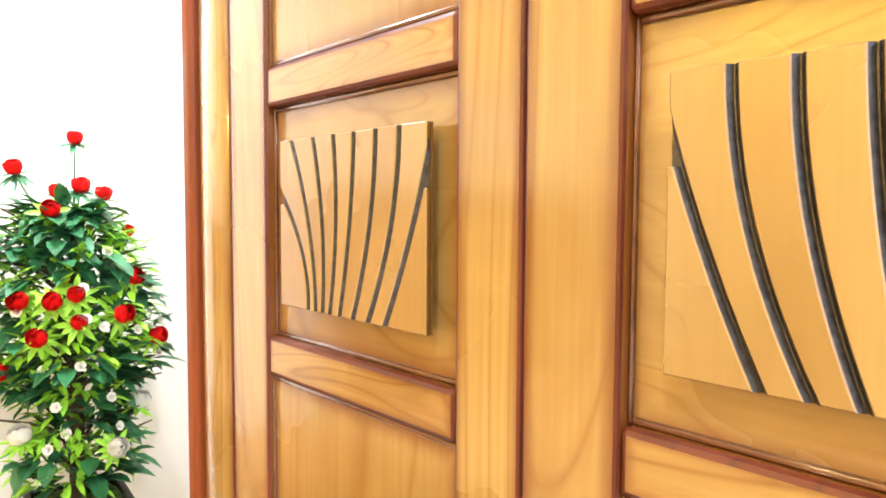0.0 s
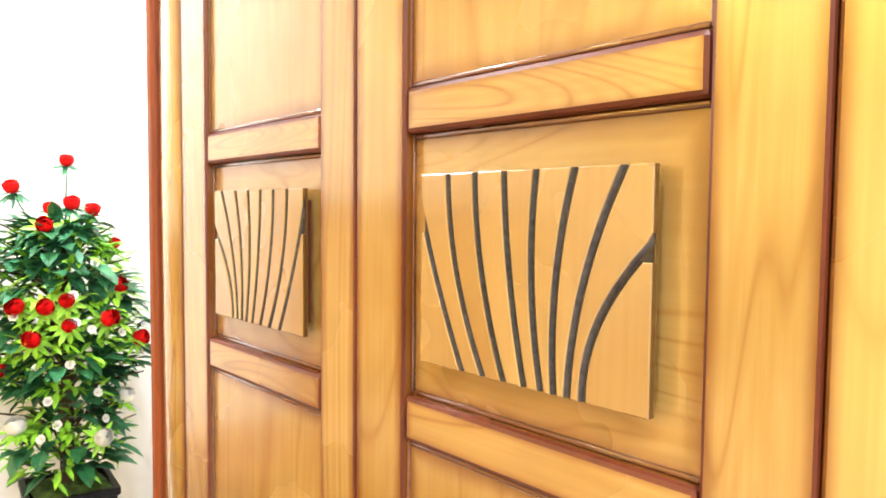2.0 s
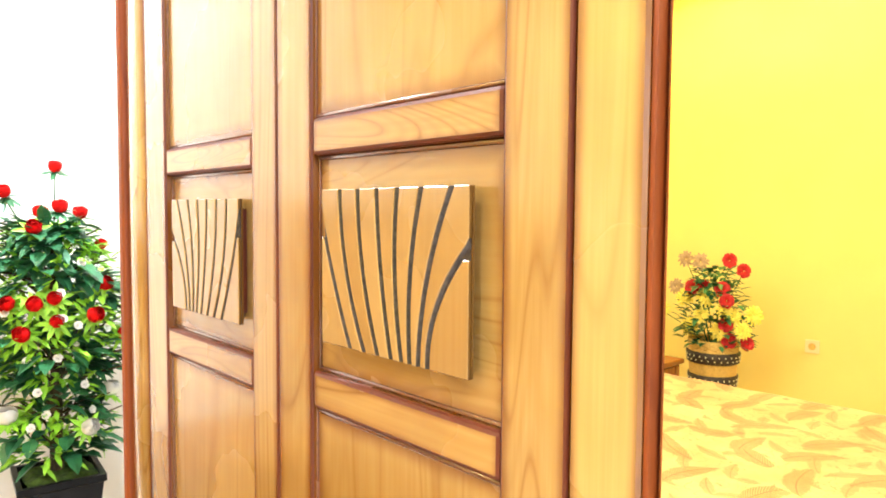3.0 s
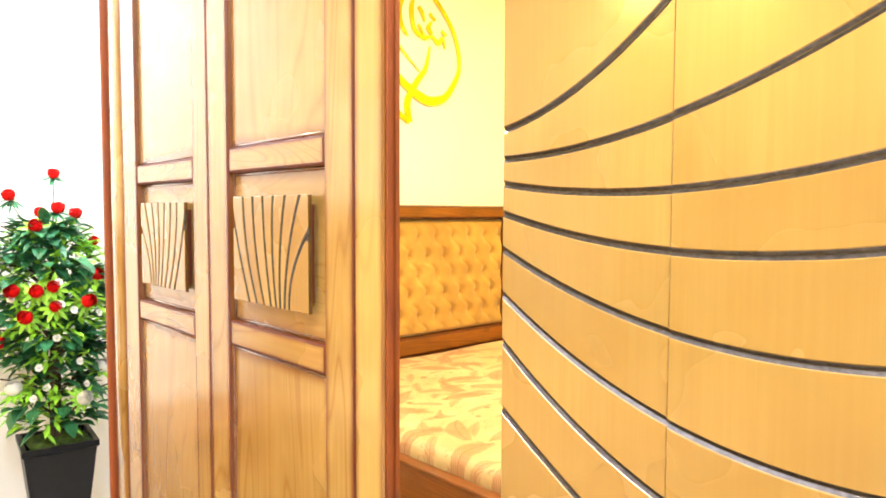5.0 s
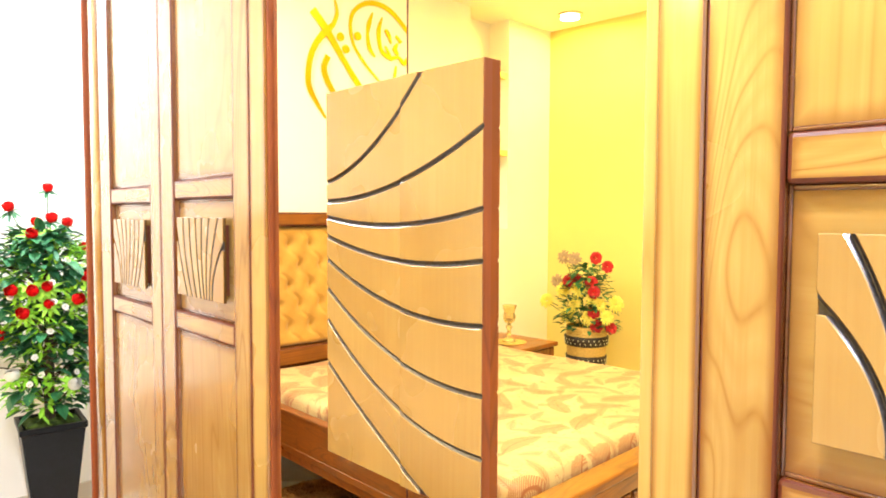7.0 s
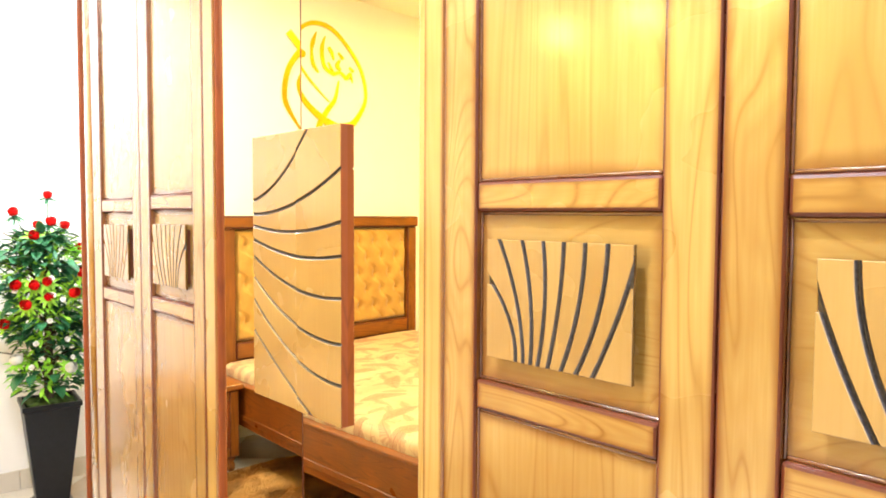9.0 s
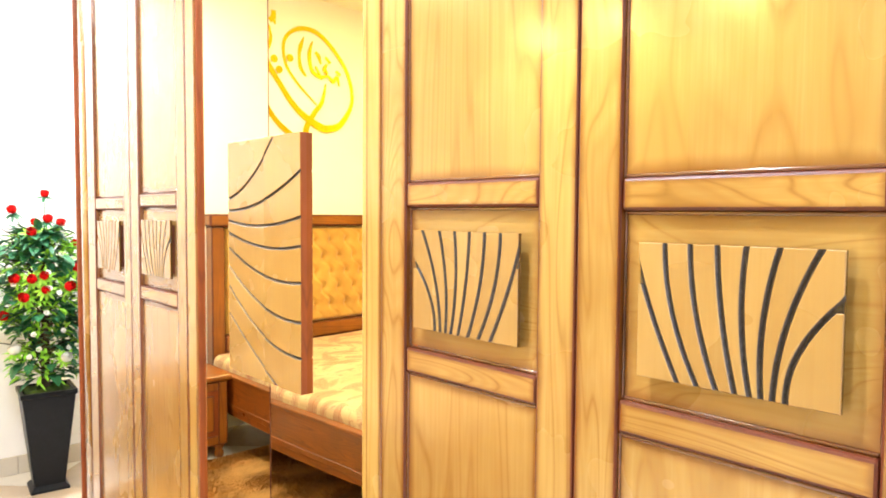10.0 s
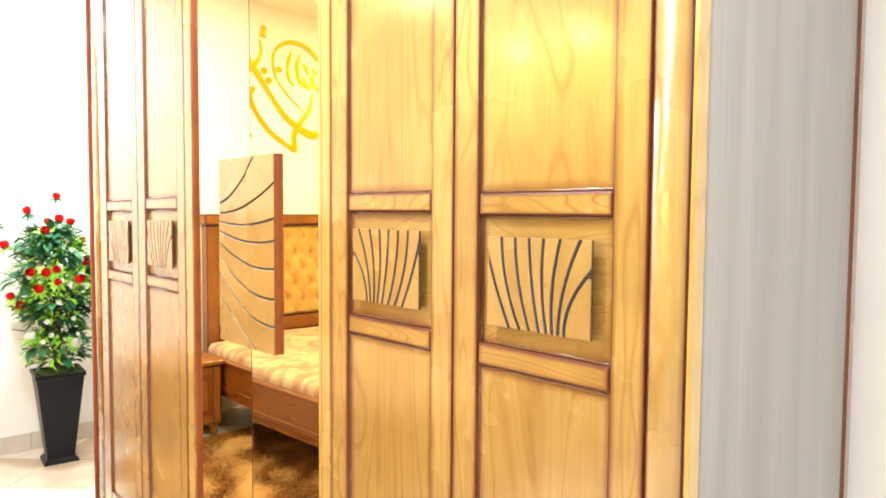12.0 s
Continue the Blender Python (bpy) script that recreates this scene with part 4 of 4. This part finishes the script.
RED_AT = [(102, 352), (63, 377), (18, 400), (88, 396), (104, 391), (127, 397), (80, 409), (30, 435), (146, 429), (2, 467), (55, 476), (73, 477), (87, 472), (130, 462),
          (64, 504), (88, 493), (119, 490), (34, 520), (46, 533), (152, 515)]
WHITE_AT = [(58, 589), (116, 600), (146, 578)]
rose = ball_rose("red_rose", 0.0215, RED, rng)
daisy = ball_rose("white_flower", 0.025, WHITE_P, rng)
for group, me, name in ((RED_AT, rose, "red_flower"), (WHITE_AT, daisy, "white_flower")):
    for u, v in group:
        y, z = (u - 101) * 0.00318, (812 - v) * 0.00312 + 0.002
        reach = crown_radius(min(1.25, max(0.5, z)))
        x = math.sqrt(max(0.0, reach ** 2 - y ** 2)) * 0.95 + (0.03 if me is rose else 0.055)
        if abs(y) > reach or z > 1.27:
            x = rng.uniform(-0.03, 0.06)
            tube_from = Vector((x * 0.4, y * 0.45, min(1.2, z - 0.10)))
            tw = bmesh.new()
            tube([tube_from, (tube_from + Vector((x, y, z))) / 2 + Vector((0, 0, 0.008)), (x, y, z - 0.006)], [0.003, 0.0025, 0.002], 5, tw)
            part("twig", tw, LEAF_D, plant)
        at = Vector((x, y, z))
        face = Vector((1.0, 0.8 * y / 0.2, 0.35 + max(0, z - 1.1)))
        if z > 1.27 or abs(y) > reach:
            face = Vector((0.3, y * 2.0, 1.0))
        bloom(name, me, plant, at, face, rng.uniform(0.85, 1.12))
        # collar of narrow pale leaves behind each flower
        n = face.normalized()
        for q in range(11):
            ang = 2 * math.pi * q / 11
            u1 = n.orthogonal().normalized()
            d = (u1 * math.cos(ang) + n.cross(u1) * math.sin(ang)) + n * rng.uniform(-0.5, 0.2)
            leaf(bm, at - n * 0.008, d, n, rng.uniform(0.042, 0.062), 0.017, 0.3, 0.1, 1 if z < 1.27 else 0)
bud = rose_mesh("white_bud", 0.014, WHITE_P, rng, ((1.0, 6, 0.6), (0.9, 5, 1.2)))
for k in range(22):
    z, a = rng.uniform(0.62, 1.2), rng.uniform(-1.4, 1.4)
    r = crown_radius(z) + 0.02
    bloom("white_bud", bud, plant, Vector((r * math.cos(a), r * math.sin(a), z)), Vector((1, math.sin(a), 0.4)))
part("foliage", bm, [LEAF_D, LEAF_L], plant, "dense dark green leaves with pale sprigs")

# ---- flower basket in the corner ----
basket = empty("flower_basket", pose(-0.885, -3.66, 0) @ Matrix.Diagonal((0.9, 0.9, 1, 1)), label="woven straw basket of red and yellow flowers", category="flower basket")
part("basket", lathe([(0.115, 0.0), (0.125, 0.02), (0.150, 0.28), (0.158, 0.42), (0.164, 0.545), (0.150, 0.545), (0.14, 0.40), (0.0, 0.38)], 32), STRAW, basket, smooth=True)
for z0, z1 in ((0.26, 0.335), (0.405, 0.475)):
    r0, r1 = 0.125 + 0.0925 * z0 + 0.004, 0.125 + 0.0925 * z1 + 0.004
    band = part("dark_band", lathe([(r0 - 0.006, z0), (r0 + 0.004, z0 + 0.004), (r1 + 0.004, z1 - 0.004), (r1 - 0.006, z1)], 32), DARK_WEAVE, basket, "dark woven band with pale studs", True)
    for row in (0.33, 0.67):
        for k in range(26):
            a = 2 * math.pi * (k + row) / 26
            rr = r0 + (r1 - r0) * row + 0.005
            bm = bmesh.new()
            bmesh.ops.create_icosphere(bm, subdivisions=1, radius=0.0055)
            bmesh.ops.translate(bm, verts=bm.verts, vec=(rr * math.cos(a), rr * math.sin(a), z0 + (z1 - z0) * row))
            part("stud", bm, PLASTIC, band)
bm = bmesh.new()
for k in range(3):
    pts = [(0.158 * math.cos(a), 0.158 * math.sin(a), 0.50 + 0.014 * k + 0.006 * math.sin(16 * a + k * 2)) for a in np.linspace(0, 2 * math.pi, 97)]
    tube(pts, [0.006] * len(pts), 6, bm)
part("plaited_rim", bm, STRAW, basket, smooth=True)
red2 = rose_mesh("deep_red_rose", 0.047, DEEP_RED, rng)
yel = rose_mesh("yellow_bloom", 0.056, YELLOW_P, rng, ((1.0, 16, 0.1), (0.85, 14, 0.45), (0.6, 12, 0.8), (0.35, 8, 1.1)))
dus = rose_mesh("dusty_bloom", 0.055, DUSTY, rng, ((1.0, 12, 0.1), (0.8, 10, 0.5), (0.5, 8, 0.9)))
bm = bmesh.new()
bm2 = bmesh.new()
# across the bouquet (towards +x), height
BOUQUET = [(red2, "red_flower", [(0.06, 1.04), (0.14, 0.98), (0.03, 0.86), (-0.07, 0.87), (0.05, 0.80), (-0.13, 0.86), (0.05, 0.66), (0.07, 0.56), (0.17, 0.55)]),
           (yel, "yellow_flower", [(-0.17, 0.79), (-0.06, 0.81), (-0.08, 0.70), (0.04, 0.74), (0.09, 0.70), (0.14, 0.63), (-0.30, 0.69), (-0.14, 0.61), (0.02, 0.61), (0.20, 0.72)]),
           (dus, "dusty_flower", [(-0.17, 1.03), (-0.09, 1.02), (-0.22, 0.85)])]
for me, name, spots in BOUQUET:
    for u, z in spots:
        dep = 0.13 * math.cos(min(1.4, abs(u) * 5)) + rng.uniform(-0.03, 0.03)
        # the bouquet is seen from the wardrobe's side: across its width and towards +y
        at = Vector((u * 1.3 + dep * 0.5, dep * 0.8, z))
        bloom(name, me, basket, at, Vector((0.5 + u, 0.9, 0.35)), rng.uniform(0.85, 1.1))
        tube([(0, 0, 0.42), (at.x * 0.4, at.y * 0.4, 0.42 + (z - 0.42) * 0.6), at - Vector((0.01, 0.02, 0.01))], [0.004, 0.003, 0.003], 5, bm2)
for k in range(430):
    a = rng.uniform(0, 2 * math.pi)
    z = rng.uniform(0.52, 0.98)
    r = (0.22 - 0.13 * max(0, (z - 0.72) / 0.28)) * math.sqrt(rng.random())
    leaf(bm, Vector((r * math.cos(a), r * math.sin(a), z)), Vector((math.cos(a), math.sin(a), rng.uniform(-0.4, 0.8))), Vector((0, 0, 1)), rng.uniform(0.06, 0.085), rng.uniform(0.034, 0.048), 0.25, 0.2)
part("stems", bm2, LEAF_D, basket)
part("leaves", bm, LEAF_D, basket)


# ---- gold ornament on the headboard wall ----
ornament = empty("wall_ornament", pose(XL + 0.004, 0, 0), label="large gold mirror-acrylic script ornament on the cream wall", category="wall ornament")


def ribbon(points, widths, depth=0.008):
    """A flat stroke on the wall through points (across, height), swelling by its widths."""
    pts = [Vector((-a, b)) for a, b in points]
    fine, wide = [], []
    for i in range(len(pts) - 1):
        p0, p1, p2, p3 = pts[max(i - 1, 0)], pts[i], pts[i + 1], pts[min(i + 2, len(pts) - 1)]
        for k in range(8):
            s = k / 8
            fine.append(0.5 * ((2 * p1) + (p2 - p0) * s + (2 * p0 - 5 * p1 + 4 * p2 - p3) * s * s + (3 * p1 - p0 - 3 * p2 + p3) * s ** 3))
            wide.append(widths[i] * (1 - s) + widths[i + 1] * s)
    fine.append(pts[-1]), wide.append(widths[-1])
    bm = bmesh.new()
    rows = []
    for i, p in enumerate(fine):
        d = (fine[min(i + 1, len(fine) - 1)] - fine[max(i - 1, 0)]).normalized()
        n = Vector((-d.y, d.x)) * wide[i] / 2
        rows.append([bm.verts.new((x, q.x, q.y)) for q in (p - n, p + n) for x in (0, depth)])
    for a, b in zip(rows, rows[1:]):
        bm.faces.new((a[1], a[3], b[3], b[1]))
        bm.faces.new((a[0], a[1], b[1], b[0]))
        bm.faces.new((a[3], a[2], b[2], b[3]))
    for r in (rows[0], rows[-1]):
        bm.faces.new((r[0], r[1], r[3], r[2]))
    bmesh.ops.recalc_face_normals(bm, faces=bm.faces)
    return bm


STROKES = [
    # from the finial through the crossing and down the outer arc
    ([(1.715, 2.60), (1.73, 2.52), (1.705, 2.45), (1.655, 2.40), (1.595, 2.33), (1.555, 2.25), (1.535, 2.14), (1.55, 2.045), (1.65, 1.90)], [0.006, 0.022, 0.028, 0.045, 0.036, 0.034, 0.034, 0.032, 0.010]),
    # from the upper wedge through the crossing, round the great ring and back inside it
    ([(1.565, 2.505), (1.66, 2.405), (1.79, 2.235), (1.93, 2.075), (2.11, 1.972), (2.22, 1.966), (2.32, 2.02), (2.41, 2.19), (2.345, 2.41), (2.14, 2.60), (1.96, 2.622), (1.838, 2.53), (1.84, 2.375), (1.935, 2.25), (2.095, 2.12)],
     [0.048, 0.046, 0.034, 0.040, 0.056, 0.052, 0.040, 0.024, 0.024, 0.030, 0.030, 0.022, 0.018, 0.016, 0.005]),
    # inner arc to the pointed tip, and back up
    ([(1.668, 2.26), (1.64, 2.18), (1.685, 2.08), (1.80, 1.95), (2.018, 1.825)], [0.036, 0.036, 0.034, 0.036, 0.030]),
    ([(2.018, 1.825), (2.005, 1.94), (2.075, 2.06), (2.14, 2.145), (2.172, 2.275)], [0.042, 0.044, 0.036, 0.028, 0.008]),
    # heart-shaped finial
    ([(1.752, 2.70), (1.748, 2.655), (1.722, 2.63)], [0.030, 0.040, 0.034]),
    ([(1.752, 2.655), (1.762, 2.61)], [0.032, 0.006]),
    # letters
    ([(1.988, 2.57), (1.962, 2.50), (1.951, 2.44), (1.962, 2.36), (2.005, 2.305)], [0.004, 0.032, 0.018, 0.026, 0.010]),
    ([(2.061, 2.555), (2.034, 2.47), (2.046, 2.37), (2.083, 2.33), (2.14, 2.314)], [0.004, 0.030, 0.024, 0.026, 0.030]),
    ([(2.13, 2.315), (2.19, 2.33), (2.235, 2.30), (2.27, 2.335), (2.29, 2.275)], [0.026, 0.016, 0.028, 0.020, 0.006]),
    ([(2.086, 2.485), (2.112, 2.455), (2.131, 2.405)], [0.020, 0.026, 0.006]),
    ([(2.084, 2.385), (2.122, 2.33)], [0.010, 0.016]),
    ([(2.168, 2.462), (2.21, 2.425)], [0.012, 0.020]),
    ([(2.180, 2.415), (2.160, 2.375), (2.188, 2.345)], [0.012, 0.032, 0.016]),
    ([(2.262, 2.378), (2.296, 2.353)], [0.014, 0.022]),
]
for k, (pts, ws) in enumerate(STROKES):
    part("stroke", ribbon(pts, ws, 0.007 + 0.0004 * k), GOLD, ornament)
for a, b in ((1.755, 2.385), (1.878, 2.410), (1.793, 2.320)):
    bm = extruded([(-a + 0.026 * math.cos(q), b + 0.026 * math.sin(q)) for q in np.linspace(0, 2 * math.pi, 25)[:-1]], 0, 0.007, "x")
    part("dot", bm, GOLD, ornament)

# ---- ceiling spots, socket, rug ----
# a fixture for every lamp of the list, the six added ones too
for sx, sy, watts, tint in SPOTS_AND_FILL:
    s = empty("ceiling_spot", pose(sx, sy, ZC), label="round recessed ceiling spot, switched on; six of the eight are added", category="ceiling light", group="ceiling spots")
    part("rim", lathe([(0.075, -0.001), (0.095, -0.002), (0.098, -0.012), (0.080, -0.014), (0.075, -0.004)], 28), PLASTIC, s, smooth=True)
    part("lens", lathe([(0.074, -0.004), (0.0, -0.004)], 28), BULB, s)

socket = empty("wall_socket", pose(-0.48, YF, 0.495), label="cream plastic power socket on the yellow wall", category="socket")
part("plate", box(-0.042, 0.042, 0.0, 0.010, -0.042, 0.042, 0.004, 0, 2), PLASTIC, socket)
bm = lathe([(0.022, 0.0), (0.022, 0.002), (0.019, 0.002), (0.017, 0.0005), (0.0, 0.0005)], 20)
bm.transform(pose(0, 0.0101, 0, -90))
part("well", bm, STRAW, socket)

# plush rug with rounded corners between bed and wardrobe; run under the bed in place of warm dark tiles
RX0, RX1, RY0, RY1, RR = -1.08, 0.46, -1.42, -0.27, 0.24


def on_rug(x, y):
    dx, dy = max(RX0 + RR - x, x - RX1 + RR, 0), max(RY0 + RR - y, y - RY1 + RR, 0)
    return math.hypot(dx, dy) < RR * (1 + 0.06 * noise.noise(Vector((x * 9, y * 9, 0))))


outline = []
for cx, cy, a0 in ((RX1 - RR, RY1 - RR, 0), (RX0 + RR, RY1 - RR, 90), (RX0 + RR, RY0 + RR, 180), (RX1 - RR, RY0 + RR, 270)):
    outline += [(cx + (RR - 0.006) * math.cos(radians(a0 + 10 * k)), cy + (RR - 0.006) * math.sin(radians(a0 + 10 * k))) for k in range(10)]
bm = extruded(outline, 0.001, 0.012)
verts, faces = [], []
for k in range(76000):
    x, y = rng.uniform(RX0, RX1), rng.uniform(RY0, RY1)
    if not on_rug(x, y):
        continue
    # the pile lies in brushed patches
    a = 5.0 * noise.noise(Vector((x * 3, y * 3, 2))) + rng.uniform(-0.7, 0.7)
    l = rng.uniform(0.010, 0.020)
    dx, dy = math.cos(a), math.sin(a)
    b = len(verts)
    verts += [(x - dy * 0.003, y + dx * 0.003, 0.011), (x + dy * 0.003, y - dx * 0.003, 0.011), (x + dx * l, y + dy * l, 0.014 + rng.uniform(0.004, 0.010))]
    faces.append((b, b + 1, b + 2))
tuft = bpy.data.meshes.new("tuft")
tuft.from_pydata(verts, [], faces)
bm.from_mesh(tuft)
tagged(part("rug", bm, RUG), "plush orange-brown rug with rounded corners on the tiles", "rug")

# ---- floor tiles, laid on the diagonal ----
FLOOR = bpy.data.objects["floor"]
T = 0.40
shapes = {}
for mat, key in ((TILE_W, 0), (TILE_B, 1)):
    bm = box(-T / 2 + 0.0015, T / 2 - 0.0015, -T / 2 + 0.0015, T / 2 - 0.0015, -0.006, 0.0, 0.0012)
    me = bpy.data.meshes.new("tile")
    bm.to_mesh(me)
    bm.free()
    me.materials.append(mat)
    shapes[key] = me
turn = pose(0, 0, 0, 0, 0, 45)


def clipped(poly):
    """A polygon cut to the floor between the walls."""
    for axis, limit, sign in ((0, XL, 1), (0, XR, -1), (1, YF, 1), (1, YB, -1)):
        out = []
        for p, q in zip(poly, poly[1:] + poly[:1]):
            a, b = sign * (p[axis] - limit), sign * (q[axis] - limit)
            if a >= 0:
                out.append(p)
            if (a > 0) != (b > 0) and a != b:
                f = a / (a - b)
                out.append((p[0] + (q[0] - p[0]) * f, p[1] + (q[1] - p[1]) * f))
        poly = out
    return poly


for i in range(-16, 17):
    for j in range(-16, 17):
        p = turn @ Vector((i * T, j * T, 0)) + Vector((0.1, -1.0, 0))
        key = 1 if (i + 2 * j) % 4 == 0 or (i - j) % 5 == 0 else 0
        r = (T / 2 - 0.0015) * math.sqrt(2)
        corners = [(p.x - r, p.y), (p.x, p.y - r), (p.x + r, p.y), (p.x, p.y + r)]
        if all(XL <= x <= XR and YF <= y <= YB for x, y in corners):
            ob = new("tile", shapes[key])
            ob.parent = FLOOR
            ob.matrix_basis = Matrix.Translation((p.x, p.y, 0)) @ turn
            continue
        cut = clipped(corners)
        if len(cut) > 2 and max(x for x, y in cut) - min(x for x, y in cut) > 0.01 and max(y for x, y in cut) - min(y for x, y in cut) > 0.01:
            part("tile", extruded(cut, -0.006, 0.0), (TILE_W, TILE_B)[key], FLOOR)
